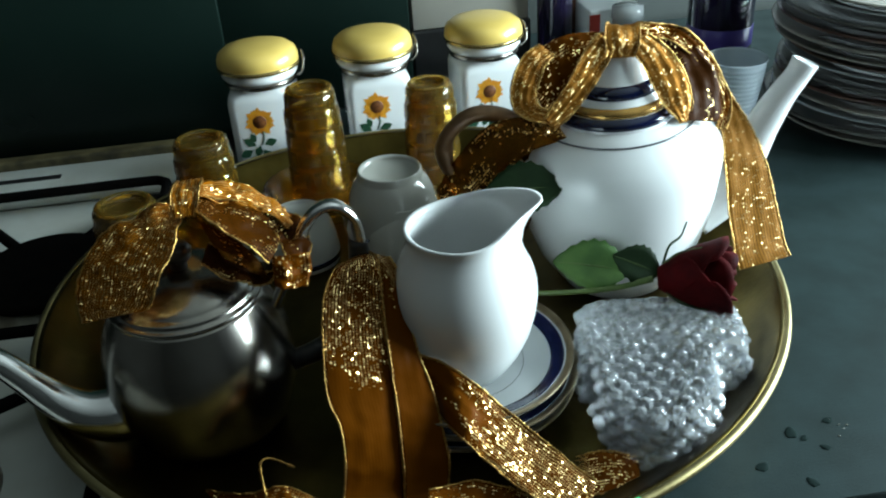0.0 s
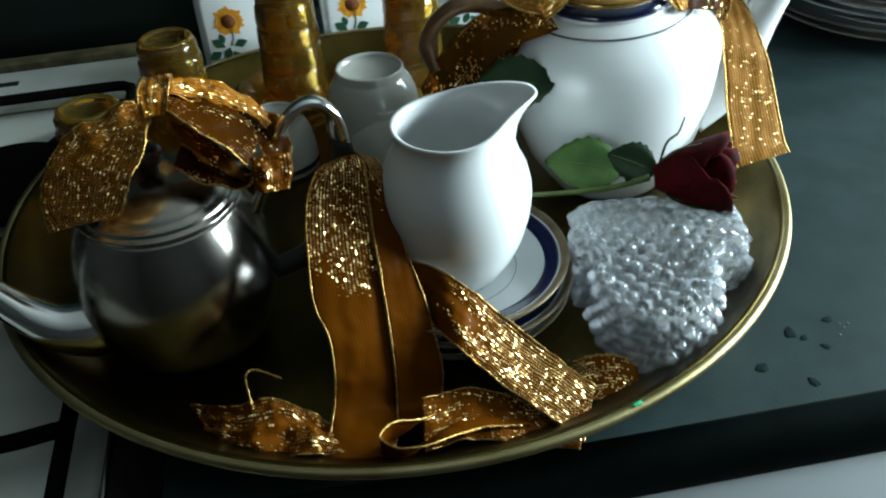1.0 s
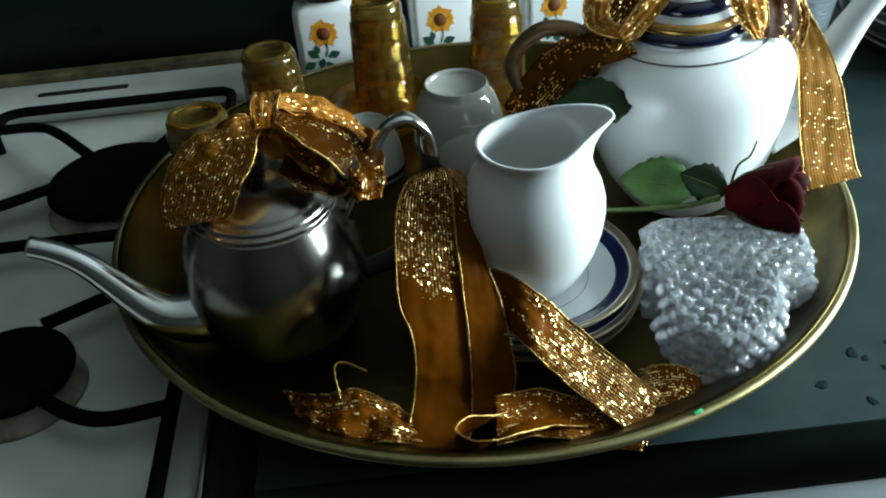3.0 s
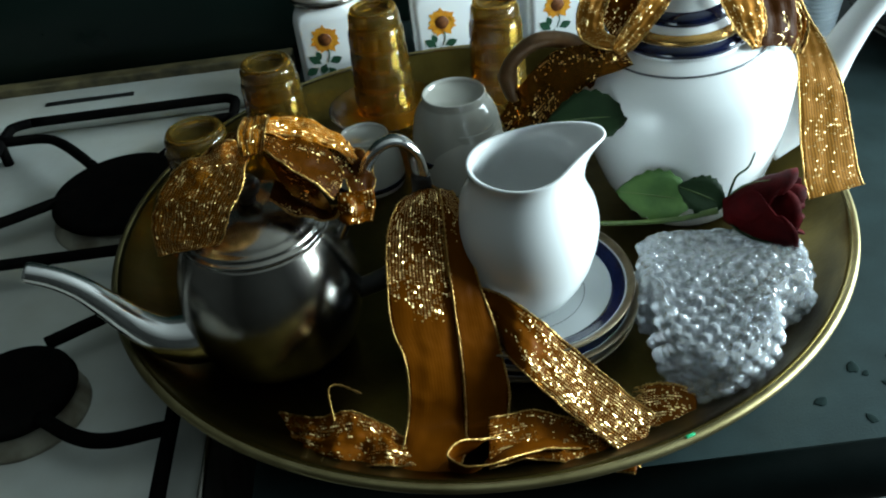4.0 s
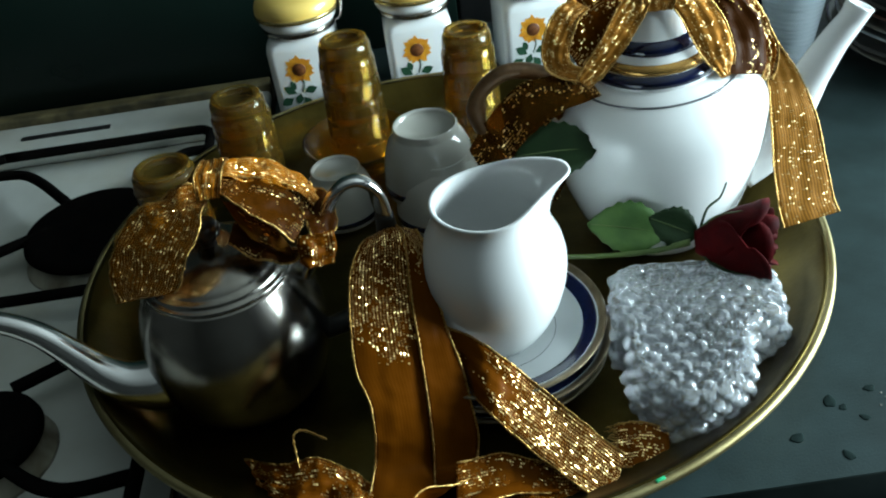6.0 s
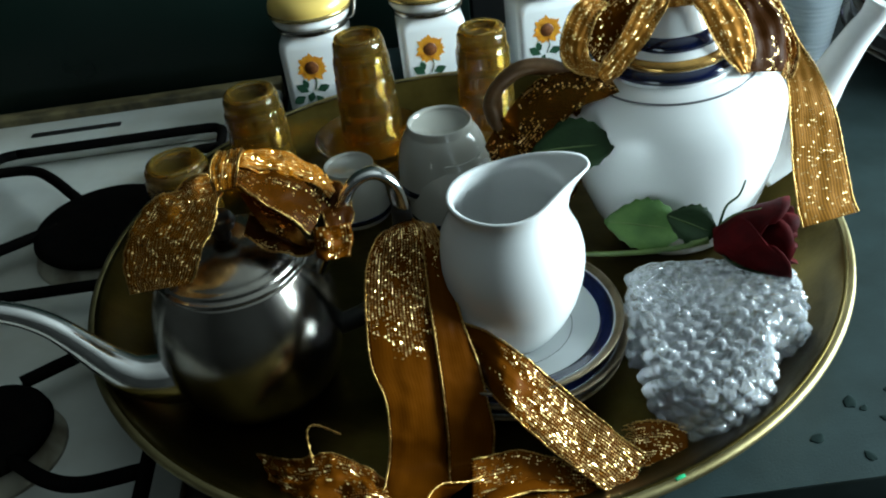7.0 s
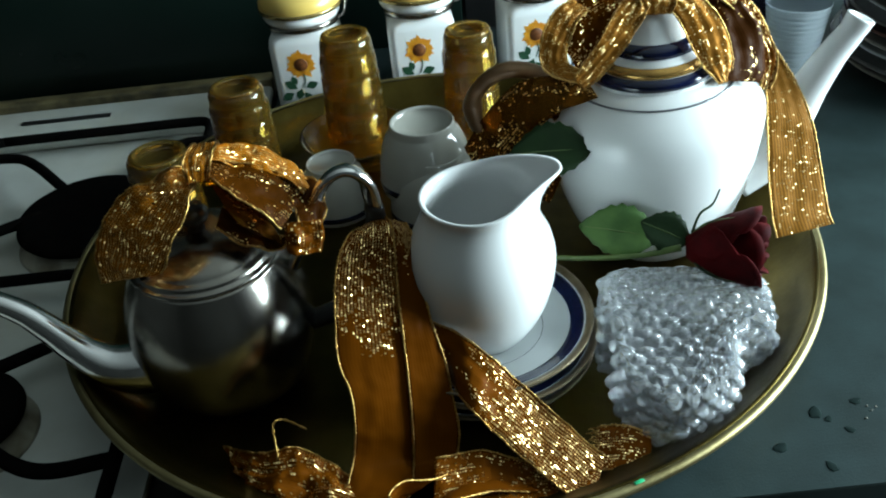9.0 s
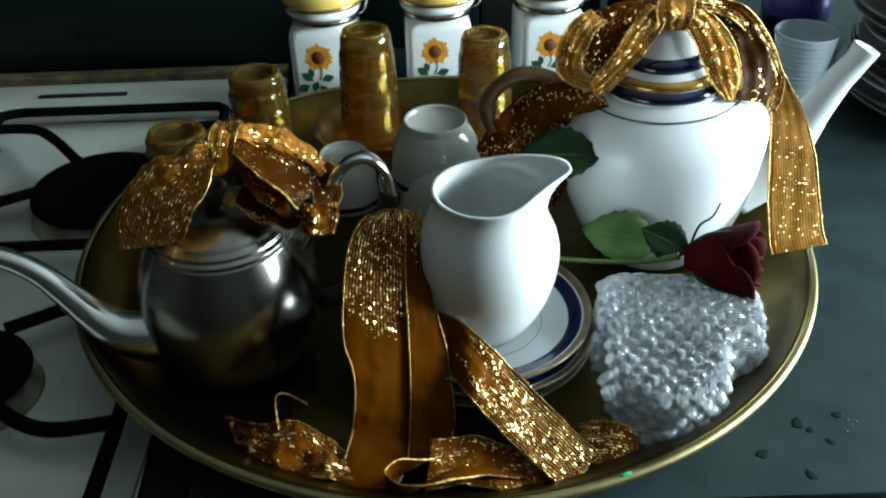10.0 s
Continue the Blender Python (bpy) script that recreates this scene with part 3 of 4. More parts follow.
# ---- milk jug ----
def jug():
    prof = [(0.0195, 0.0), (0.0208, 0.0012), (0.0240, 0.005), (0.0290, 0.012), (0.0345, 0.022), (0.0392, 0.034), (0.0422, 0.047), (0.0432, 0.058), (0.0427, 0.066), (0.0405, 0.075), (0.0370, 0.0835), (0.0336, 0.0905), (0.0318, 0.0955), (0.0316, 0.0985), (0.0322, 0.1010), (0.0330, 0.1028)]
    ins = [(r - 0.0030, z) for r, z in prof[:0:-1]]
    bm = bmesh.new()
    n, rings = 96, []
    full = prof + [(0.0326, 0.1038), (0.0312, 0.1035)] + ins + [(0.0, 0.004)]
    for r, z in full:
        if r == 0:
            rings.append([bm.verts.new((0, 0, z))])
            continue
        ring = []
        for k in range(n):
            a = 2 * math.pi * k / n
            a = (a + math.pi) % (2 * math.pi) - math.pi
            top = min(1.0, max(0.0, (z - 0.086) / 0.0165))
            lip = math.exp(-(abs(a / 0.66) ** 3)) * top**1.5
            rise = math.exp(-(abs(a / 1.05) ** 2.6)) * top**1.3 * 0.0120
            neck = math.exp(-((a / 0.8) ** 2)) * math.exp(-(((z - 0.094) / 0.010) ** 2))
            x, y = r * math.cos(a), r * math.sin(a)
            x += lip * 0.0160 - 0.0022 * neck
            y *= 1 - 0.22 * lip
            ring.append(bm.verts.new((x, y, z + rise - 0.002 * lip * math.cos(a) ** 8)))
        rings.append(ring)
    for a, b in zip(rings, rings[1:]):
        for k in range(n):
            j = (k + 1) % n
            if len(b) == 1:
                bm.faces.new((a[k], a[j], b[0]))
            else:
                bm.faces.new((a[k], a[j], b[j], b[k]))
    bm.faces.new(rings[0])
    return solid("milk_jug", bm, M_PORC, "plain white porcelain milk jug standing on saucers", "jug", at=Matrix.Translation((0.0165, -0.113, 0.0296)) @ Matrix.Rotation(radians(2), 4, "Z"))


jug()


# ---- saucers ----
def saucer(at):
    t = thing("saucer", at, "white porcelain saucer with navy band and gold edge", "saucer", group="stack of saucers")
    R = 0.0695
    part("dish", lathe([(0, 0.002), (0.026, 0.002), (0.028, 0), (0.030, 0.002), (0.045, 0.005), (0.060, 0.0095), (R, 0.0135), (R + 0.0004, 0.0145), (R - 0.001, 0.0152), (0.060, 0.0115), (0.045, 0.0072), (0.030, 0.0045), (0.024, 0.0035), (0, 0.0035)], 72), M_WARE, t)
    part("navy_band", lathe([(0.0555, 0.0100), (0.0560, 0.0108), (0.0590, 0.0116), (0.0628, 0.0130), (0.0640, 0.01345), (0.0640, 0.0126), (0.0555, 0.0100)], 72), M_NAVY, t, "navy painted band")
    part("gold_edge", lathe([(0.0650, 0.0135), (0.0654, 0.0142), (0.0676, 0.01515), (R + 0.0003, 0.01575), (R + 0.0008, 0.0148), (R, 0.0137)], 72), M_EDGE, t, "worn gold edge line")
    part("line", lathe([(0.0385, 0.0055), (0.0387, 0.0062), (0.0391, 0.0063), (0.0393, 0.0056)], 72), M_GREYLINE, t, "thin grey line")
    return t


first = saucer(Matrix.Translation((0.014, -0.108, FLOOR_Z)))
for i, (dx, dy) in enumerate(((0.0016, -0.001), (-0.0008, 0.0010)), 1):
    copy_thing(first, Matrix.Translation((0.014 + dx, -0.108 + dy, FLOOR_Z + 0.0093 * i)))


# ---- cups ----
def cup(at, label):
    t = thing("cup", at, label, "cup", group="upturned cups")
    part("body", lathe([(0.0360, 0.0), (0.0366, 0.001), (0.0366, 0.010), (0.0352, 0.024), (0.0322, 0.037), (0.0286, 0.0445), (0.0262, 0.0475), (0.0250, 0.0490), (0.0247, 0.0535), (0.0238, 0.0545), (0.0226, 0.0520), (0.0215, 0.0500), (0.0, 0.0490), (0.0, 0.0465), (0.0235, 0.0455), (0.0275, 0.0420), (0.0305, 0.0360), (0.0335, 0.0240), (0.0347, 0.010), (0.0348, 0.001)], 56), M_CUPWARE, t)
    part("navy_band", lathe([(0.0364, 0.004), (0.0370, 0.0045), (0.0369, 0.0095), (0.0363, 0.010)], 56), M_NAVY, t, "navy painted band near the rim")
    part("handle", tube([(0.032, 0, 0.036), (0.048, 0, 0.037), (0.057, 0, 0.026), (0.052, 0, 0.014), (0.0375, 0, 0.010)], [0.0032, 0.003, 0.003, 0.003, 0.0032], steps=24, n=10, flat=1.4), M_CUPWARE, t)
    return t


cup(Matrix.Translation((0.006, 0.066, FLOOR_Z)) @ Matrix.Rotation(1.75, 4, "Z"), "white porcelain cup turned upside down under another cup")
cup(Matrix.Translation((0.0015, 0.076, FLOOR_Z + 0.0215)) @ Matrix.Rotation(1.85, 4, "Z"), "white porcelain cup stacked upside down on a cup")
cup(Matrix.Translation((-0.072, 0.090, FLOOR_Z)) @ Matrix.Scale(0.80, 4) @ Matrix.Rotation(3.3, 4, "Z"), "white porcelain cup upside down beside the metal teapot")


# ---- amber glasses ----
def tumbler(at, h, r0, r1, label):
    """Upturned: the thick base is on top, the mouth below."""
    t = thing("tumbler", at, label, "drinking glass", group="upturned amber glasses")
    wall = 0.0019
    outer = [(r1 - wall * 0.5, 0.0)] + [(r1 + (r0 - r1) * (k / 64), h * 0.94 * k / 64 + 0.0006) for k in range(65)]
    outer += [(r0 - 0.0006, h * 0.97), (r0 - 0.002, h - 0.0012), (r0 - 0.004, h), (r0 - 0.007, h - 0.0008), (r0 - 0.009, h - 0.003), (0, h - 0.0035), (0, h - 0.010), (r0 - wall - 0.003, h - 0.0095), (r0 - wall, h - 0.014), (r1 - wall, 0.002), (r1 - wall * 0.5, 0.0)]
    bm = lathe(outer, 96)
    for v in bm.verts:
        rr = math.hypot(v.co.x, v.co.y)
        z = v.co.z / h
        if rr > r0 - 0.0008 and 0.06 < z < 0.86:
            lv = (z - 0.06) / 0.16
            a = math.atan2(v.co.y, v.co.x) / (2 * math.pi) * 8 + 0.5 * (int(lv) % 2)
            tile = min(1.0, 7 * (0.5 - abs(a % 1 - 0.5))) * min(1.0, 7 * (0.5 - abs(lv % 1 - 0.5)))
            k = 1 + 0.0013 * tile / rr
            v.co.x, v.co.y = v.co.x * k, v.co.y * k
    part("body", bm, M_AMBER, t)
    part("foot_ring", lathe([(r0 - 0.0075, h + 0.0002), (r0 - 0.0062, h + 0.0016), (r0 - 0.0042, h + 0.0020), (r0 - 0.0024, h + 0.0012), (r0 - 0.0018, h - 0.0002), (r0 - 0.0046, h + 0.0003), (r0 - 0.0075, h + 0.0002)], 48), M_AMBER, t, "thick rounded glass foot ring")
    return t


tumbler(Matrix.Translation((-0.141, 0.152, FLOOR_Z)), 0.088, 0.0225, 0.0255, "amber pressed glass tumbler upside down on the tray")
tumbler(Matrix.Translation((-0.048, 0.172, FLOOR_Z + 0.006)), 0.106, 0.0215, 0.0265, "tall amber pressed glass tumbler upside down in a dish")
tumbler(Matrix.Translation((0.052, 0.164, FLOOR_Z)), 0.106, 0.0205, 0.0245, "tall amber pressed glass tumbler upside down on the tray")
tumbler(Matrix.Translation((-0.197, 0.078, FLOOR_Z)), 0.076, 0.0235, 0.0255, "short amber glass tumbler upside down beside the bow")
solid("amber_dish", lathe([(0, 0), (0.028, 0), (0.034, 0.003), (0.042, 0.014), (0.048, 0.026), (0.0490, 0.027), (0.0470, 0.027), (0.040, 0.0155), (0.032, 0.0055), (0.027, 0.0035), (0, 0.0035)], 48), M_AMBER, "shallow amber glass dish under a tumbler", "dish", at=Matrix.Translation((-0.050, 0.165, FLOOR_Z)))


# ---- canister jars ----
def rounded_square(half, r, n=6):
    pts = []
    for cx, cy, a0 in ((1, 1, 0), (-1, 1, 90), (-1, -1, 180), (1, -1, 270)):
        for k in range(n + 1):
            a = radians(a0 + 90 * k / n)
            pts.append((cx * (half - r) + r * math.cos(a), cy * (half - r) + r * math.sin(a)))
    return pts


def loft(levels):
    """Rounded-square sections (half width, corner radius, height), closed at both ends."""
    bm = bmesh.new()
    rings = [[bm.verts.new((x, y, z)) for x, y in rounded_square(h, r)] for h, r, z in levels]
    n = len(rings[0])
    for a, b in zip(rings, rings[1:]):
        for k in range(n):
            bm.faces.new((a[k], a[(k + 1) % n], b[(k + 1) % n], b[k]))
    bm.faces.new(rings[0])
    bm.faces.new(rings[-1])
    return bm


def jar(at, label):
    t = thing("canister_jar", at, label, "jar", group="sunflower jars")
    h = 0.0325
    body = part("body", loft([(h - 0.004, 0.006, 0), (h - 0.001, 0.007, 0.002), (h, 0.008, 0.006), (h, 0.008, 0.072), (h - 0.001, 0.010, 0.078), (h - 0.004, 0.018, 0.083), (h - 0.005, 0.027, 0.086), (h - 0.005, 0.0274, 0.090)]), M_PORC, t)
    part("collar", lathe([(0.0285, 0.0845), (0.0345, 0.0850), (0.0350, 0.0880), (0.0340, 0.0905), (0.0285, 0.0905)], 48), M_STEEL, t, "steel clamp band round the neck")
    part("neck", lathe([(0.0300, 0.0895), (0.0350, 0.0910), (0.0368, 0.0945), (0.0360, 0.0985), (0.0320, 0.0995)], 48), M_PORC, t)
    lid = part("lid", lathe([(0.0330, 0.0990), (0.0375, 0.1000), (0.0390, 0.1035), (0.0388, 0.1090), (0.0370, 0.1140), (0.0320, 0.1180), (0.0200, 0.1208), (0, 0.1215)], 56), M_YELLOW, t, "domed yellow lid")
    part("gold_band", lathe([(0.0372, 0.0995), (0.0395, 0.1003), (0.0399, 0.1022), (0.0395, 0.1040), (0.0385, 0.1040)], 56), M_SEAL, lid, "gold band round the lid")
    part("clamp", tube([(0.034, -0.006, 0.088), (0.041, -0.010, 0.093), (0.043, -0.004, 0.104), (0.0415, 0.004, 0.111), (0.043, 0.010, 0.100), (0.040, 0.012, 0.088)], [0.0011], steps=30, n=8), M_STEEL, t, "bent wire clamp")
    # printed sunflower on the front
    y = -h - 0.0002
    petals = bmesh.new()
    for ringn, (ra, rb, cnt) in enumerate(((0.0055, 0.0152, 17), (0.005, 0.0128, 15))):
        for k in range(cnt):
            a = 2 * math.pi * (k + 0.5 * ringn) / cnt + 0.13 * math.sin(k * 5.1)
            rb2 = rb * (0.92 + 0.1 * math.sin(k * 3.7 + ringn))
            dx, dz = math.cos(a), math.sin(a)
            px, pz = -dz, dx
            w = 0.0031
            yy = y - 0.00015 * (ringn + 1)
            pts = [(ra * dx, ra * dz), ((ra + rb2) / 2 * dx + w * px, (ra + rb2) / 2 * dz + w * pz), (rb2 * dx, rb2 * dz), ((ra + rb2) / 2 * dx - w * px, (ra + rb2) / 2 * dz - w * pz)]
            petals.faces.new([petals.verts.new((u - 0.004, yy, v + 0.0545)) for u, v in pts])
    fl = part("sunflower_print", petals, M_PETAL, body, "printed orange sunflower petals", smooth=False)
    part("flower_centre", lathe([(0, 0.0), (0.0066, 0.0), (0.0060, 0.0005), (0, 0.0007)], 24), M_SEED, body, "dark brown flower centre", at=Matrix.Translation((-0.004, y - 0.0004, 0.0545)) @ Matrix.Rotation(radians(90), 4, "X"))
    leaves = bmesh.new()
    for cx, cz, a, s in ((-0.006, 0.030, 2.5, 0.014), (0.002, 0.031, 0.3, 0.013), (-0.010, 0.026, 3.6, 0.014), (0.0, 0.026, -1.0, 0.012), (-0.006, 0.034, 1.9, 0.010), (-0.002, 0.030, -2.0, 0.012)):
        d, p = (math.cos(a), math.sin(a)), (-math.sin(a), math.cos(a))
        pts = [(0, 0), (0.45, 0.32), (0.75, 0.22), (1, 0), (0.75, -0.22), (0.45, -0.32)]
        leaves.faces.new([leaves.verts.new((cx - 0.005 + s * (u * d[0] + v * p[0]), y - 0.0002, cz + s * (u * d[1] + v * p[1]))) for u, v in pts])
    part("leaf_print", leaves, M_PRINT, body, "printed dark green leaves", smooth=False)
    part("stem_print", tube([(-0.003, y, 0.045), (-0.002, y, 0.039), (-0.005, y, 0.031)], [0.0005], steps=10, n=6), M_PRINT, body)
    return t


for jx, jy, rot in ((-0.087, 0.309, -6), (0.024, 0.308, -2), (0.136, 0.309, 1)):
    jar(Matrix.Translation((jx, jy, 0)) @ Matrix.Rotation(radians(rot), 4, "Z"), "white square canister jar with printed sunflower and yellow lid")


# ---- crystal bowl ----
def hobnail_dish():
    """A wide dish with one rounded lobe; rows of pointed hobnails cover the walls and the top."""
    rnd = random.Random(7)
    plan = [(0.0535, 0.0), (0.0535, 0.034), (0.041, 0.050), (0.0, 0.053), (-0.041, 0.050), (-0.0535, 0.032), (-0.0535, 0.0), (-0.047, -0.006), (-0.047, -0.026), (-0.042, -0.046), (-0.028, -0.061), (-0.008, -0.067), (0.012, -0.058), (0.026, -0.040), (0.030, -0.014)]
    ring0 = spline([*plan, plan[0]], 600)[:-1]
    run = np.concatenate([[0], np.cumsum(np.linalg.norm(np.diff(np.vstack([ring0, ring0[:1]]), axis=0), axis=1))])
    around, per, high, deep = 32, 8, 6, 6
    n = around * per
    at = np.interp(np.arange(n) / n * run[-1], run, np.arange(601))
    ring0 = np.array([ring0[int(a) % 600] for a in at])
    nxt, prv = np.roll(ring0, -3, 0), np.roll(ring0, 3, 0)
    out = np.stack([(nxt - prv)[:, 1], -(nxt - prv)[:, 0]], 1)
    out /= np.linalg.norm(out, axis=1, keepdims=True)
    mid = np.array([-0.004, 0.004])
    tall = {}

    def knob(u, v, row):
        key = (row, int(math.floor(u)))
        if key not in tall:
            tall[key] = rnd.uniform(0.55, 1.25)
        du, dv = abs(2 * (u % 1) - 1), abs(2 * (v % 1) - 1)
        return tall[key] * max(0.0, 1 - du**2.4) ** 0.8 * max(0.0, 1 - dv**2.0) ** 0.8

    bm = bmesh.new()
    rings = []
    jit = lambda: rnd.uniform(-0.00025, 0.00025)
    for i in range(high * deep + 1):
        v = i / deep
        row = int(v)
        f = i / (high * deep)
        ring = []
        for j in range(n):
            u = j / per + 0.5 * (row % 2)
            p = ring0[j] + out[j] * (0.0048 * knob(u % around, v, row) - 0.0036 - 0.003 * f)
            top = 0.044 + 0.10 * min(0.0, ring0[j][1])
            ring.append(bm.verts.new((p[0] + jit(), p[1] + jit(), top * f)))
        rings.append(ring)
    for i in range(1, 34):
        f = i / 34
        ring = []
        for j in range(n):
            p = ring0[j] - out[j] * 0.007
            p = mid + (p - mid) * (1 - f)
            gx, gy = p[0] / 0.0108, p[1] / 0.0072
            row = int(math.floor(gy))
            bump = knob(gx + 0.5 * (row % 2) + 50, gy, 100 + row)
            top = 0.044 + 0.10 * min(0.0, p[1])
            ring.append(bm.verts.new((p[0], p[1], top - 0.004 * min(1, f * 6) + 0.0058 * bump * min(1, f * 8) + jit())))
        rings.append(ring)
    for a, b in zip(rings, rings[1:]):
        for k in range(n):
            j = (k + 1) % n
            bm.faces.new((a[k], a[j], b[j]))
            bm.faces.new((a[k], b[j], b[k]))
    bm.faces.new(rings[0])
    bm.faces.new(rings[-1])
    return solid("crystal_dish", bm, M_CRYSTAL, "lobed hobnail crystal glass dish on the brass tray", "glass dish", at=Matrix.Translation((0.131, -0.1485, FLOOR_Z)) @ Matrix.Rotation(radians(-12.5), 4, "Z"), smooth=False)


hobnail_dish()


# ---- rose ----
def leaf_mesh(length, width, curl, teeth=0.12):
    bm = bmesh.new()
    n, m = 14, 6
    grid = []
    for i in range(n + 1):
        u = i / n
        w = width * math.sin(math.pi * min(1, u * 0.97 + 0.02)) ** 0.8 * (1 - 0.25 * u)
        row = []
        for k in range(m + 1):
            v = (k / m - 0.5) * 2
            e = 1 + (teeth if (i % 2 and abs(v) > 0.9) else 0)
            row.append(bm.verts.new((u * length, v * w * e, curl * length * (u - u * u) * 1.2 + 0.18 * abs(v) * w - 0.0006 * (k % 2))))
        grid.append(row)
    for i in range(n):
        for k in range(m):
            bm.faces.new((grid[i][k], grid[i][k + 1], grid[i + 1][k + 1], grid[i + 1][k]))
    bmesh.ops.remove_doubles(bm, verts=bm.verts[:], dist=0.00005)
    return bm


rose = thing("rose", (0, 0, 0), "dark red rose with green leaves lying on the crystal dish", "flower")
part("stem", tube([(0.052, -0.064, 0.048), (0.085, -0.080, 0.052), (0.118, -0.091, 0.056), (0.143, -0.098, 0.063)], [0.0016, 0.0018, 0.0019, 0.0024], steps=24, n=8), M_STEM, rose)


def leaf(at, length, width, curl, m):
    ob = part("leaf", leaf_mesh(length, width, curl), m, rose, at=at)
    th = ob.modifiers.new("thickness", "SOLIDIFY")
    th.thickness = 0.0004
    part("leaf_vein", tube([(0.001, 0, -0.0004), (length * 0.5, 0, curl * length * 0.3), (length * 0.97, 0, 0)], [0.0004], steps=10, n=6), M_STEM, ob)


def basis(origin, along, facing):
    """x runs along the leaf, z looks the way it faces."""
    x = Vector(along).normalized()
    z = (Vector(facing) - x * x.dot(Vector(facing))).normalized()
    y = z.cross(x)
    return Matrix(((x.x, y.x, z.x, origin[0]), (x.y, y.y, z.y, origin[1]), (x.z, y.z, z.z, origin[2]), (0, 0, 0, 1)))


leaf(basis((0.134, -0.080, 0.060), (-0.046, 0.016, 0.006), (-0.2, -0.75, 0.8)), 0.050, 0.0185, 0.12, M_LEAF)
leaf(basis((0.150, -0.092, 0.062), (-0.026, 0.014, 0.010), (-0.1, -0.7, 0.7)), 0.032, 0.014, 0.15, M_LEAF_SHADED)
leaf(basis((0.099, -0.046, 0.111), (-0.050, 0.010, -0.002), (-0.2, -0.6, 0.9)), 0.052, 0.020, 0.12, M_LEAF_SHADED)


def rose_head(at):
    rnd = random.Random(4)
    for k in range(13):
        f = k / 12
        bm = bmesh.new()
        n, m = 8, 10
        a0 = k * 2.4
        spread = 1.9 - 0.6 * (1 - f)
        r = 0.005 + 0.0185 * f
        hgt = 0.050 - 0.005 * f + rnd.uniform(-0.002, 0.002)
        grid = []
        for i in range(n + 1):
            u = i / n
            row = []
            rr = r * (0.30 + 0.70 * math.sin(u * 1.9)) * (1 + 0.18 * f * max(0, u - 0.75) * 4)
            for j in range(m + 1):
                v = j / m - 0.5
                a = a0 + v * spread * 2 * (0.5 + 0.5 * math.sin(math.pi * min(1, 0.15 + u)))
                tip = hgt * u * (1 - 0.55 * (2 * abs(v)) ** 3 * 0.4)
                row.append(bm.verts.new((rr * math.cos(a), rr * math.sin(a), tip)))
            grid.append(row)
        for i in range(n):
            for j in range(m):
                bm.faces.new((grid[i][j], grid[i][j + 1], grid[i + 1][j + 1], grid[i + 1][j]))
        ob = part("petal", bm, M_ROSE, rose, at=at)
        th = ob.modifiers.new("thickness", "SOLIDIFY")
        th.thickness = 0.0005
    for k in range(5):
        a = 2 * math.pi * k / 5
        bend = 1.0 if k % 2 else 0.6
        part("sepal", tube([(0, 0, 0.001), (0.008 * math.cos(a), 0.008 * math.sin(a), 0.006), (0.016 * bend * math.cos(a), 0.016 * bend * math.sin(a), 0.016), (0.021 * bend * math.cos(a + 0.3), 0.021 * bend * math.sin(a + 0.3), 0.028)], [0.0018, 0.0026, 0.0016, 0.0004], steps=14, n=8, flat=0.4), M_STEM, rose, at=at)


rose_head(look((0.146, -0.098, 0.063), (0.110, -0.084, 0.059)))
for pts in (((0.148, -0.098, 0.068), (0.156, -0.090, 0.080), (0.166, -0.085, 0.083), (0.172, -0.080, 0.090)), ((0.146, -0.100, 0.062), (0.151, -0.114, 0.056), (0.163, -0.124, 0.053), (0.172, -0.127, 0.054))):
    part("tendril", tube(pts, [0.0010, 0.0008, 0.0006], steps=20, n=6), M_LEAF_SHADED, rose, "thin curled sepal tip")

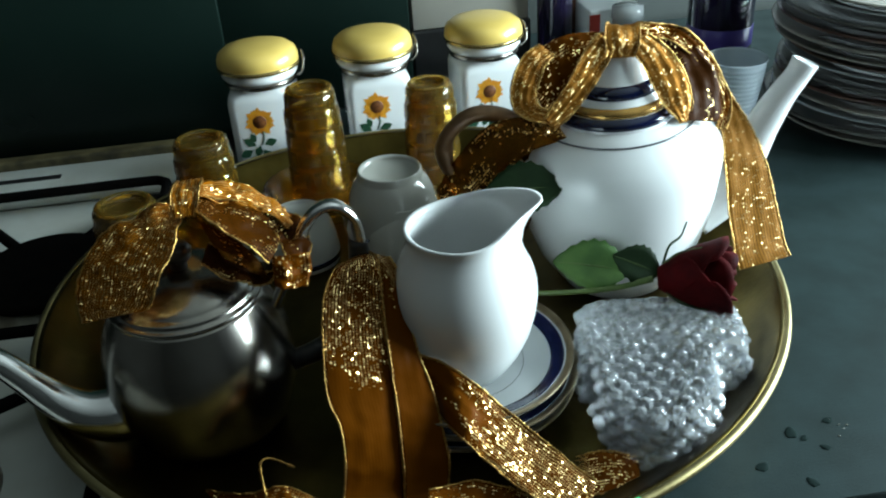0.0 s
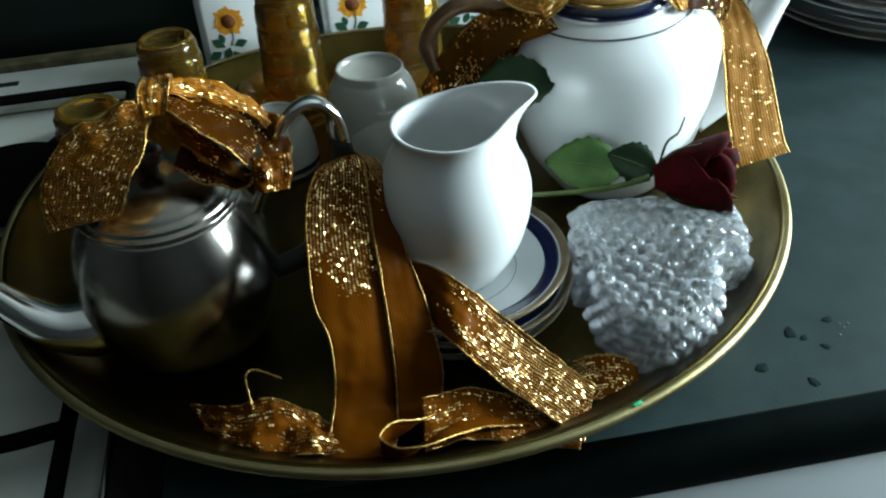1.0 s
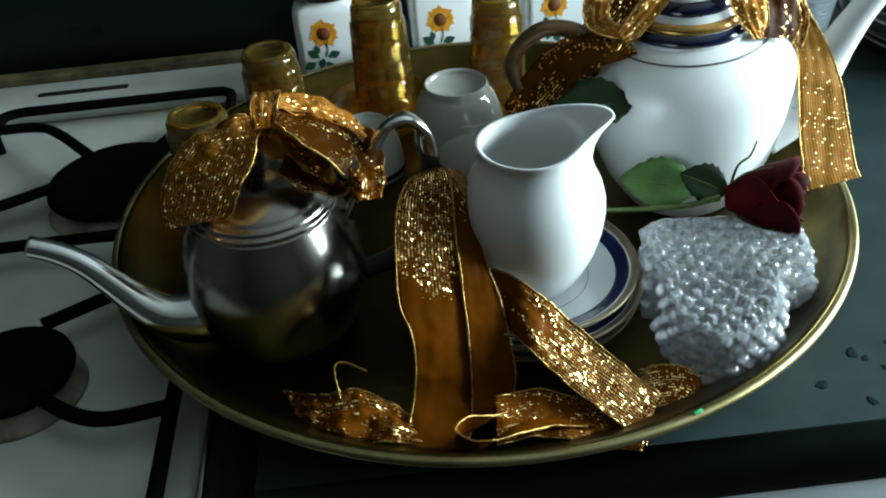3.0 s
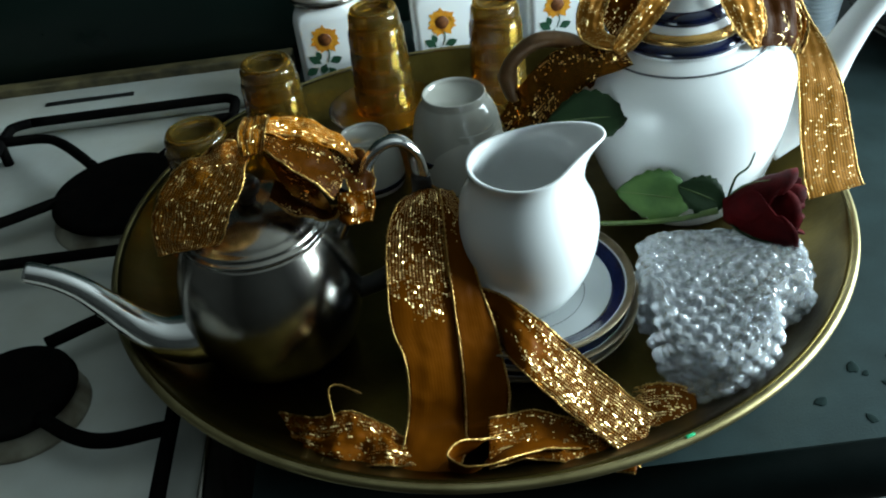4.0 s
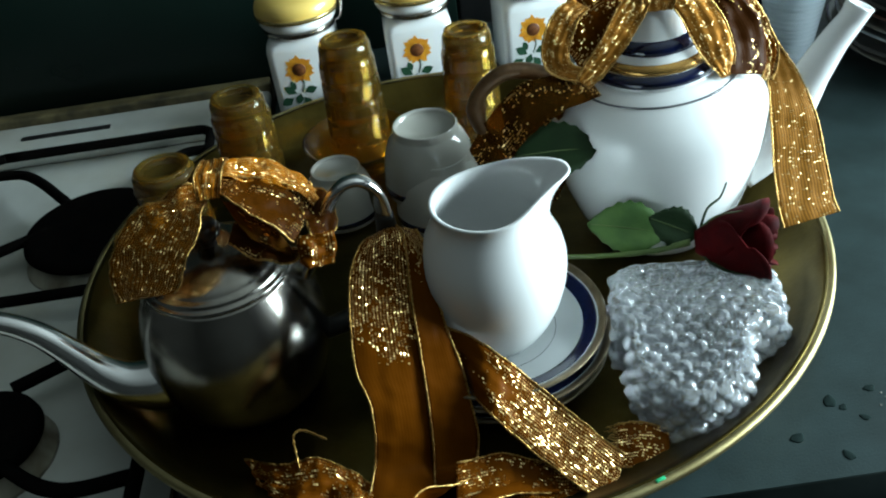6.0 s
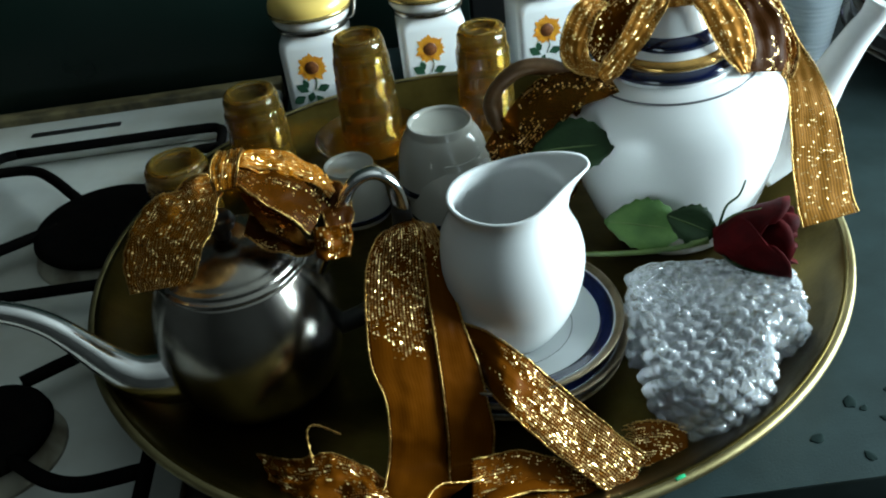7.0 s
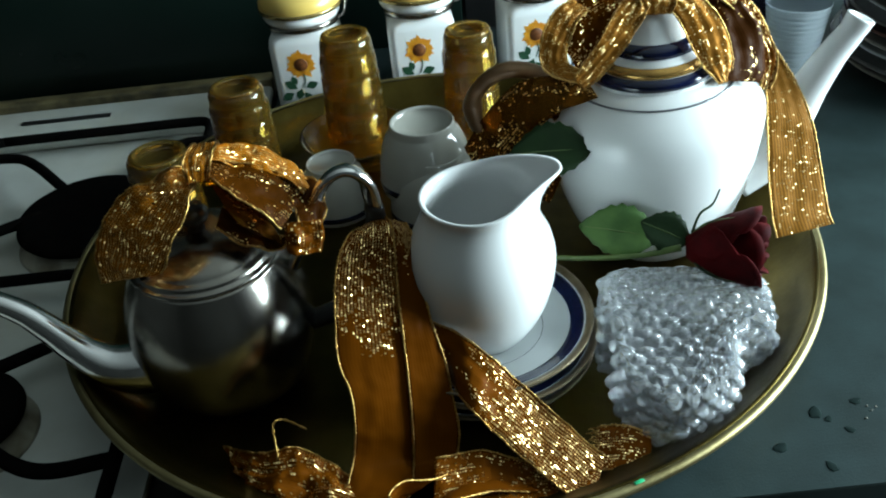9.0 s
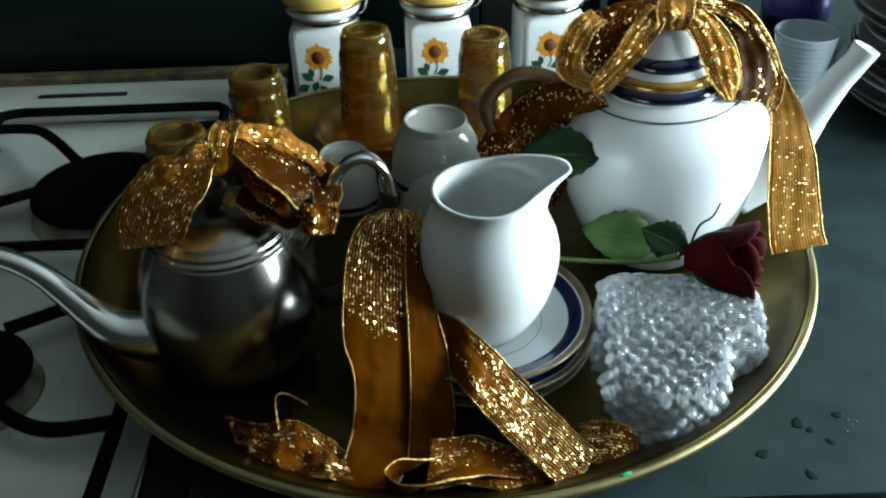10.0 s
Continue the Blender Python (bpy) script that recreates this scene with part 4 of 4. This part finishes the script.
# ---- ribbons ----
def bow_on_steel():
    t = thing("ribbon_bow", (0, 0, 0), "brown and gold glitter ribbon bow tied on the metal teapot lid", "ribbon")
    band("left_loop", t, [(-0.1376, -0.0910, 0.1600, 0.74, -0.61, -0.26, 0.0098), (-0.1484, -0.0980, 0.1554, 0.80, -0.60, 0.03, 0.0335), (-0.1586, -0.1075, 0.1507, 0.86, -0.51, 0.04, 0.0487), (-0.1678, -0.1160, 0.1382, 0.87, -0.46, 0.15, 0.0520), (-0.1745, -0.1225, 0.1261, 0.86, -0.47, 0.21, 0.0492), (-0.1769, -0.1255, 0.1176, 0.81, -0.48, 0.35, 0.0441)], 0.05, M_RIBBON_RICH, steps=70, across=16, ph=1.0, crumple=2.0)
    band("left_fold", t, [(-0.1429, -0.0700, 0.1503, 0.78, 0.00, -0.63, 0.0097), (-0.1571, -0.0650, 0.1367, 0.83, -0.00, -0.56, 0.0204), (-0.1700, -0.0750, 0.1257, 0.90, -0.00, -0.44, 0.0309), (-0.1782, -0.0950, 0.1172, 0.98, 0.00, -0.21, 0.0291), (-0.1807, -0.1120, 0.1113, 1.00, 0.00, 0.02, 0.0257)], 0.032, M_RIBBON, ph=2.0, crumple=2)
    # Arch split in two: sheen painted on the far half, shade below
    band("right_loop", t, [(-0.1334, -0.0840, 0.1616, -0.10, -0.98, -0.17, 0.0082), (-0.1227, -0.0800, 0.1615, -0.07, -0.99, -0.14, 0.0162), (-0.1120, -0.0760, 0.1571, -0.10, -0.98, -0.14, 0.0203), (-0.0973, -0.0760, 0.1502, -0.16, -0.99, -0.02, 0.0203), (-0.0849, -0.0790, 0.1431, -0.27, -0.96, 0.06, 0.0187), (-0.0762, -0.0860, 0.1353, -0.34, -0.93, 0.16, 0.0173)], 0.020, M_RIBBON_RICH, steps=70, ph=0.4, crumple=1.4, wire=False)
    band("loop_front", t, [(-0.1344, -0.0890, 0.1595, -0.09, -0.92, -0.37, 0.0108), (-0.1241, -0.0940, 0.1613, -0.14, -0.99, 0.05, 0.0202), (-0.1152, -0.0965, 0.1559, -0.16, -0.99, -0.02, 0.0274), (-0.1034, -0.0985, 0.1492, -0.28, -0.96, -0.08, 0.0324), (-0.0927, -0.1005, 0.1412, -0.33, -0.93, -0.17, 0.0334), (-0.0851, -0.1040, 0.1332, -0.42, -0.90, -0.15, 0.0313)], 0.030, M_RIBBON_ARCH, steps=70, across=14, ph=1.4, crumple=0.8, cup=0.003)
    band("loop_end", t, [(-0.0835, -0.0815, 0.1420, -0.44, -0.90, 0.07, 0.0190), (-0.0784, -0.0900, 0.1337, -0.53, -0.85, 0.03, 0.0236), (-0.0761, -0.1020, 0.1279, -0.59, -0.79, 0.13, 0.0252), (-0.0800, -0.1110, 0.1237, -0.70, -0.71, 0.11, 0.0198), (-0.0896, -0.1135, 0.1196, -0.78, -0.63, 0.01, 0.0175), (-0.1093, -0.1110, 0.1231, -0.69, -0.71, -0.10, 0.0140), (-0.1257, -0.1040, 0.1355, -0.39, -0.69, -0.61, 0.0116)], 0.022, M_RIBBON_SHADED, steps=70, ph=3.4, crumple=2)
    band("knot", t, [(-0.1317, -0.1060, 0.1596, 0.99, 0.00, -0.13, 0.0107), (-0.1296, -0.1040, 0.1705, 1.00, 0.00, -0.09, 0.0142), (-0.1280, -0.0900, 0.1719, 1.00, 0.00, 0.01, 0.0143), (-0.1283, -0.0700, 0.1630, 1.00, 0.00, -0.01, 0.0122)], 0.016, M_RIBBON_RICH, steps=30)
    band("front_tail", t, [(-0.0795, -0.1190, 0.1351, 1.00, 0.00, -0.05, 0.0200), (-0.0800, -0.1210, 0.1265, 0.99, 0.00, -0.11, 0.0210), (-0.0818, -0.1220, 0.1168, 0.96, 0.00, -0.29, 0.0187)], 0.020, M_RIBBON, steps=24, ph=5, cup=0.006, crumple=3, wire=False)
    band("back_tail", t, [(-0.134, -0.060, 0.148, 0.6, 1, 0), (-0.150, -0.040, 0.132, 0.6, 1, 0.2), (-0.170, -0.010, 0.112, 0.6, 0.8, 0.3)], 0.034, M_RIBBON, steps=30)
    band("sheer_fold", t, [(-0.1207, -0.1000, 0.1504, 0.78, 0.00, -0.63, 0.0134), (-0.1105, -0.1080, 0.1389, 0.84, 0.00, -0.54, 0.0260), (-0.1037, -0.1140, 0.1263, 0.76, 0.00, -0.65, 0.0280)], 0.026, M_SHEER, steps=40, ph=6.1, wire=False)


bow_on_steel()


def hanging_ribbon():
    t = thing("hanging_ribbon", (0, 0, 0), "wide gold glitter ribbon draped over the metal teapot handle", "ribbon")
    band("front_fold", t, [(-0.0432, -0.0980, 0.1136, 0.99, 0.00, 0.16, 0.0155), (-0.0455, -0.1120, 0.1165, 0.99, 0.00, 0.14, 0.0266), (-0.0502, -0.1260, 0.1011, 0.98, 0.00, -0.21, 0.0332), (-0.0528, -0.1430, 0.0825, 0.98, -0.00, -0.22, 0.0362), (-0.0539, -0.1580, 0.0619, 0.97, 0.00, -0.23, 0.0376), (-0.0521, -0.1700, 0.0466, 0.97, 0.00, -0.24, 0.0325), (-0.0531, -0.1800, 0.0299, 0.97, -0.00, -0.25, 0.0321), (-0.0558, -0.1880, 0.0135, 0.97, 0.00, -0.26, 0.0342), (-0.0603, -0.2062, 0.0125, 0.96, -0.28, 0.00, 0.0355), (-0.0711, -0.2247, 0.0115, 0.94, -0.35, 0.00, 0.0362)], 0.035, M_RIBBON_FRONT, steps=90, across=16, cup=0.006, ph=0.7, crumple=0.4, wave=0.0001)
    band("side_fold", t, [(-0.0299, -0.1000, 0.1149, 0.91, 0.00, -0.42, 0.0120), (-0.0271, -0.1120, 0.1121, 0.73, 0.00, -0.69, 0.0149), (-0.0269, -0.1280, 0.0936, 0.77, 0.00, -0.63, 0.0176), (-0.0264, -0.1450, 0.0761, 0.90, 0.00, -0.43, 0.0187), (-0.0245, -0.1600, 0.0568, 0.97, 0.00, -0.23, 0.0223), (-0.0242, -0.1720, 0.0418, 0.97, 0.00, -0.24, 0.0243), (-0.0244, -0.1820, 0.0259, 0.99, 0.00, -0.16, 0.0261), (-0.0269, -0.1900, 0.0120, 1.00, 0.00, -0.07, 0.0245), (-0.029, -0.198, 0.0135, 0.9, -0.4, 0.2, 0.024), (-0.036, -0.211, 0.016, 0.6, -0.3, 0.7, 0.022), (-0.048, -0.216, 0.0205, 0.1, -0.3, 1, 0.022), (-0.054, -0.223, 0.021, 0, -0.4, 1, 0.022), (-0.047, -0.231, 0.021, 0.1, -0.5, 1, 0.022), (-0.034, -0.23, 0.021, 0.2, -0.6, 0.8, 0.022), (-0.02, -0.22, 0.019, 0.3, -0.8, 0.5, 0.026), (-0.004, -0.212, 0.0155, 0.3, -1, 0.3, 0.028), (0.02, -0.212, 0.0125, 0.3, -1, 0.1, 0.028)], 0.024, M_RIBBON_SIDE, steps=170, wave=0.0001, ph=2.2, crumple=0.5)
    band("cross_tail", t, [(-0.015, -0.149, 0.0545, -0.1, 0.5, 0.86), (0.000, -0.172, 0.0525, 0.30, 0.80, 0.60), (0.018, -0.187, 0.037, 0.5, 0.9, 0.4), (0.039, -0.209, 0.023, 0.5, 0.9, 0.3), (0.056, -0.226, 0.0135, 0.5, 0.9, 0.2)], 0.034, M_RIBBON_CROSS, ph=4)
    band("under_tail", t, [(-0.030, -0.214, 0.020, 0.2, 1, 0.25), (-0.005, -0.212, 0.018, 0.2, 1, 0.2), (0.022, -0.222, 0.014, 0.3, 1, 0.1), (0.050, -0.232, 0.0135, 0.5, 1, 0.1)], 0.030, M_RIBBON, ph=3)


hanging_ribbon()

curl = thing("curled_ribbon", (0, 0, 0), "crumpled gold glitter ribbon curled on the tray", "ribbon")
band("outer_curl", curl, [(-0.1425, -0.171, 0.0125, 0.33, -0.94, -0.11, 0.0277), (-0.122, -0.1865, 0.016, 0.15, -0.94, -0.3, 0.0266), (-0.1025, -0.1925, 0.018, -0.03, -0.93, -0.36, 0.0333), (-0.0865, -0.1985, 0.015, -0.04, -0.98, -0.22, 0.0277), (-0.0725, -0.204, 0.011, 0.05, -0.99, -0.1, 0.0201)], 0.03, M_RIBBON, ph=1, wave=0.0015, crumple=2.5)
part("loose_wire", tube([(-0.096, -0.17, 0.03), (-0.108, -0.164, 0.034), (-0.114, -0.166, 0.034), (-0.114, -0.175, 0.027), (-0.112, -0.185, 0.018), (-0.105, -0.191, 0.016)], [0.0004, 0.0010] * 14, steps=54, n=6), M_WIRE, curl, "loose bent gold wire")

frag = thing("ribbon_scrap", (0, 0, 0), "frayed gold ribbon end lying on the tray", "ribbon")
band("cloth", frag, [(0.062, -0.199, 0.0105, 0.3, 1, 0.1), (0.076, -0.204, 0.0130, 0.3, 1, 0.2), (0.090, -0.211, 0.0115, 0.3, 1, 0.1)], 0.029, M_RIBBON, steps=24)
rnd = random.Random(11)
for k in range(16):
    v = (k / 15 - 0.5) * 0.026
    bx, by = 0.064 + v * 0.29, -0.1995 + v * 0.95
    part("frayed_thread", tube([(bx, by, 0.0112), (bx - 0.003, by + rnd.uniform(0, 0.002), 0.0125), (bx - rnd.uniform(0.004, 0.007), by + rnd.uniform(-0.001, 0.004), 0.0118)], [0.00035], steps=6, n=5), M_WIRE, frag)


def bow_on_white():
    t = thing("ribbon_bow", (0, 0, 0), "brown and gold glitter ribbon bow tied on the white teapot lid", "ribbon")
    band("left_back", t, [(0.145, 0.004, 0.185, -0.11, 0, -0.99, 0.0181), (0.122, 0.002, 0.1815, 0.28, -0.14, -0.95, 0.0284), (0.106, 0, 0.1715, 0.33, -0.22, -0.92, 0.036), (0.094, -0.002, 0.1595, 0.45, -0.25, -0.86, 0.0314)], 0.03, M_RIBBON, wire=False, steps=40, ph=0.3)
    band("left_loop", t, [(0.1045, 0.002, 0.1875, 0.77, 0, -0.63, 0.0142), (0.094, -0.005, 0.1845, 0.89, -0.13, -0.44, 0.0158), (0.0855, -0.012, 0.174, 0.94, 0, -0.33, 0.018), (0.0825, -0.016, 0.1635, 0.98, 0, -0.17, 0.0173), (0.0845, -0.019, 0.1565, 0.97, -0.13, 0.19, 0.0154), (0.0935, -0.021, 0.1515, 0.78, -0.17, 0.6, 0.0116), (0.1045, -0.023, 0.151, 0.08, -0.16, 0.98, 0.0122)], 0.03, M_RIBBON_BOW, crumple=0.7, steps=50, ph=1.9)
    band("inner_fold", t, [(0.1355, -0.021, 0.1965, 0.63, -0.14, -0.77, 0.0144), (0.127, -0.025, 0.187, 0.81, -0.12, -0.58, 0.0173), (0.1155, -0.029, 0.172, 0.79, -0.12, -0.61, 0.0165), (0.1035, -0.031, 0.1575, 0.77, -0.14, -0.63, 0.0144), (0.095, -0.031, 0.1495, 0.64, -0.21, -0.74, 0.0094)], 0.03, M_RIBBON_BOW, crumple=0.7, steps=40, ph=2.9)
    band("inner_tail", t, [(0.1565, -0.019, 0.196, 0.99, 0.1, 0.1, 0.0192), (0.169, -0.023, 0.183, 0.98, 0.09, 0.18, 0.0224), (0.177, -0.029, 0.1675, 0.99, 0.08, 0.12, 0.0243), (0.182, -0.035, 0.153, 1, 0.1, 0, 0.0201), (0.186, -0.039, 0.141, 0.95, 0.32, 0, 0.0063)], 0.03, M_RIBBON_BOW, crumple=0.7, steps=40, ph=2.3, cup=0.006)
    band("right_back", t, [(0.1715, 0, 0.1925, 0.97, 0, 0.22, 0.0133), (0.191, -0.009, 0.1805, 0.97, 0.1, 0.24, 0.0207), (0.201, -0.022, 0.1615, 0.99, 0.13, -0.03, 0.0303), (0.2015, -0.033, 0.145, 0.95, 0.23, -0.19, 0.032), (0.199, -0.037, 0.139, 0.93, 0.24, -0.28, 0.026)], 0.03, M_RIBBON_SHADED, wire=False, steps=40, ph=1.3)
    band("right_loop", t, [(0.162, -0.007, 0.1975, 0.48, 0.24, 0.84, 0.0083), (0.19, -0.009, 0.1905, 0.74, 0.18, 0.65, 0.0108), (0.2095, -0.011, 0.1725, 0.95, 0.17, 0.26, 0.0116), (0.2225, -0.013, 0.15, 0.98, 0.18, 0, 0.0112), (0.226, -0.017, 0.133, 0.98, 0.2, 0, 0.0102), (0.2215, -0.022, 0.1235, 0.99, 0, -0.14, 0.0071)], 0.03, M_RIBBON, steps=60, ph=0.9)
    band("long_tail", t, [(0.2235, -0.013, 0.1445, 0.99, 0.13, 0.07, 0.0152), (0.235, -0.019, 0.1205, 0.99, 0.08, -0.12, 0.0243), (0.2375, -0.033, 0.0995, 0.99, 0.06, -0.15, 0.0334), (0.237, -0.049, 0.0735, 0.98, 0.05, -0.18, 0.0387), (0.2365, -0.064, 0.053, 0.99, 0.1, -0.1, 0.0414), (0.237, -0.074, 0.043, 0.99, 0.1, 0.05, 0.0402)], 0.03, M_RIBBON_TAIL, steps=80, ph=3.3, crumple=0.35, wave=0.0002)
    band("knot", t, [(0.146, -0.022, 0.1845, 1, 0, -0.06, 0.016), (0.1455, -0.024, 0.1965, 0.99, 0, -0.13, 0.0232), (0.1495, -0.014, 0.2035, 1, 0, -0.04, 0.023), (0.157, 0.004, 0.196, 0.99, 0, -0.11, 0.0181), (0.1585, 0.01, 0.184, 0.99, 0, -0.12, 0.0171)], 0.03, M_RIBBON_BOW, crumple=0.7, steps=36)
    band("sheer_fold", t, [(0.1055, -0.022, 0.142, 0.48, -0.21, -0.85, 0.0188), (0.0805, -0.017, 0.138, 0.27, -0.23, -0.93, 0.0257), (0.063, -0.009, 0.1245, 0.16, -0.16, -0.97, 0.038), (0.0465, 0.002, 0.101, 0.28, -0.1, -0.96, 0.0398), (0.0295, 0.008, 0.0815, 0.36, -0.16, -0.92, 0.025)], 0.03, M_SHEER, steps=40, ph=5.3, wire=False)
    band("handle_wrap", t, [(0.094, -0.002, 0.150, 0, 1, 0.3), (0.084, 0.002, 0.130, -0.3, 1, 0.3), (0.078, 0.002, 0.105, -0.5, 1, 0.2), (0.080, 0.000, 0.078, -0.6, 1, 0.1), (0.070, 0.002, 0.052, -0.7, 1, 0)], 0.034, M_SHEER, steps=50, ph=4.3, wire=False)


bow_on_white()

crumbs = bmesh.new()
crnd = random.Random(3)
for k in range(5):
    q = crnd.uniform(0.0004, 0.0008)
    bmesh.ops.create_icosphere(crumbs, subdivisions=1, radius=q, matrix=Matrix.LocRotScale((0.226 + crnd.uniform(-0.006, 0.006), -0.190 + crnd.uniform(-0.010, 0.004), q * 0.5), None, (1, crnd.uniform(0.6, 1.2), 0.7)))
solid("crumbs", crumbs, M_CREAM, "tiny pale crumbs scattered on the dark worktop", "crumbs", kind="stuff")
for dx, dy, dr, tw in ((0.165, -0.211, 0.0032, 0.4), (0.186, -0.229, 0.0028, 1.9), (0.195, -0.190, 0.0036, 1.1), (0.2215, -0.186, 0.0026, 0.2), (0.208, -0.206, 0.0022, 2.5), (0.200, -0.196, 0.0020, 0.7)):
    drop = lathe([(0, 0), (dr, 0), (dr * 0.93, dr * 0.04), (dr * 0.72, dr * 0.08), (dr * 0.4, dr * 0.11), (0, dr * 0.12)], 24)
    for v in drop.verts:
        v.co.x *= 1.35 + 0.25 * math.sin(3 * math.atan2(v.co.y, v.co.x) + tw)
    solid("sticky_drop", drop, M_DROP, "dark sticky drop dried on the worktop", "drop", at=Matrix.Translation((dx, dy, 0.0002)) @ Matrix.Rotation(tw, 4, "Z"), group="drops on the worktop")

# ---- plates and things behind ----
prnd = random.Random(5)
plate_mats = [M_CREAM, M_STONE, M_WARE, M_CREAM, M_BROWN, M_STONE, M_WARE, M_BROWN, M_CREAM, M_CREAM, M_BROWN, M_STONE, M_WARE, M_CREAM]
plate_words = {"cream_glaze_dimmed": "cream", "grey_glaze_dimmed": "grey stoneware", "white_glaze_shaded": "white porcelain", "brown_glaze": "dark brown"}
pz = 0.0
for i, pm in enumerate(plate_mats):
    R = 0.124 + prnd.uniform(-0.006, 0.005) + 0.004 * math.sin(i * 0.9)
    bm = lathe([(0, 0), (R * 0.62, 0), (R * 0.66, 0.002), (R * 0.80, 0.007), (R * 0.97, 0.0115), (R, 0.0130), (R * 0.995, 0.0145), (R * 0.96, 0.0140), (R * 0.78, 0.0095), (R * 0.62, 0.0045), (0, 0.0045)], 72)
    solid("dinner_plate", bm, pm, "round " + plate_words[pm.name] + " dinner plate in a tall stack", "plate", at=Matrix.Translation((0.543 + prnd.uniform(-0.003, 0.003), 0.208 + prnd.uniform(-0.003, 0.003), pz)), group="stack of plates")
    pz += 0.0098

# ridged plastic cup
ridge = [(0, 0.0), (0.016, 0.0)]
for i in range(18):
    z = 0.003 + i * 0.0045
    r = 0.0165 + 0.011 * z / 0.085
    ridge += [(r + 0.0006, z), (r + 0.0006, z + 0.0025), (r - 0.0002, z + 0.0035)]
ridge += [(0.0285, 0.086), (0.0278, 0.088), (0.0268, 0.086), (0.0155, 0.004), (0, 0.004)]
solid("plastic_cup", lathe(ridge, 48), M_CUP, "pale ridged plastic cup behind the teapot", "cup", at=Matrix.Translation((0.352, 0.196, 0)))

bottle = thing("bottle", (0.425, 0.37, 0), "dark bottle with a painted purple glint", "bottle")
part("body", lathe([(0, 0), (0.034, 0), (0.036, 0.004), (0.036, 0.15), (0.030, 0.17), (0.014, 0.185), (0.013, 0.23), (0, 0.23)], 40), M_BOTTLE, bottle)
# Purple highlight on the dark glass, added as a coloured band
part("label", lathe([(0.0358, 0.040), (0.0364, 0.041), (0.0364, 0.062), (0.0358, 0.063)], 40), M_PURPLE, bottle, "purple glint painted as a band")
bottle2 = thing("bottle", (0.250, 0.43, 0), "dark brown glass bottle beside the cartons", "bottle")
part("body", lathe([(0, 0), (0.018, 0), (0.020, 0.004), (0.020, 0.15), (0.012, 0.17), (0.010, 0.21), (0, 0.21)], 32), M_BOTTLE, bottle2)
solid("storage_box", box(0.084, 0.224, 0.436, 0.504, 0, 0.072, 0.003), M_BLACK, "black storage box under the carton", "box")
solid("carton", box(0.086, 0.222, 0.440, 0.500, 0.0722, 0.20, 0.002), M_PAPER, "plain off-white cardboard carton", "carton")
carton2 = thing("spice_box", (0.312, 0.415, 0), "small white box with red panel", "box")
part("body", box(-0.032, 0.030, -0.02, 0.03, 0, 0.085, 0.002), M_CABINET, carton2)
part("red_panel", box(-0.0325, -0.020, -0.0210, -0.0195, 0.02, 0.08, 0.0004), M_RED, carton2, "red panel")
solid("shaker", lathe([(0, 0), (0.017, 0), (0.018, 0.003), (0.018, 0.07), (0.016, 0.078), (0.018, 0.080), (0.017, 0.092), (0, 0.094)], 32), M_WARE, "small pale grey shaker with a lid", "shaker", at=Matrix.Translation((0.316, 0.375, 0)))
solid("storage_tin", box(0.265, 0.300, 0.45, 0.50, 0, 0.15, 0.003), M_BROWN, "dark brown tin behind the jars", "tin")
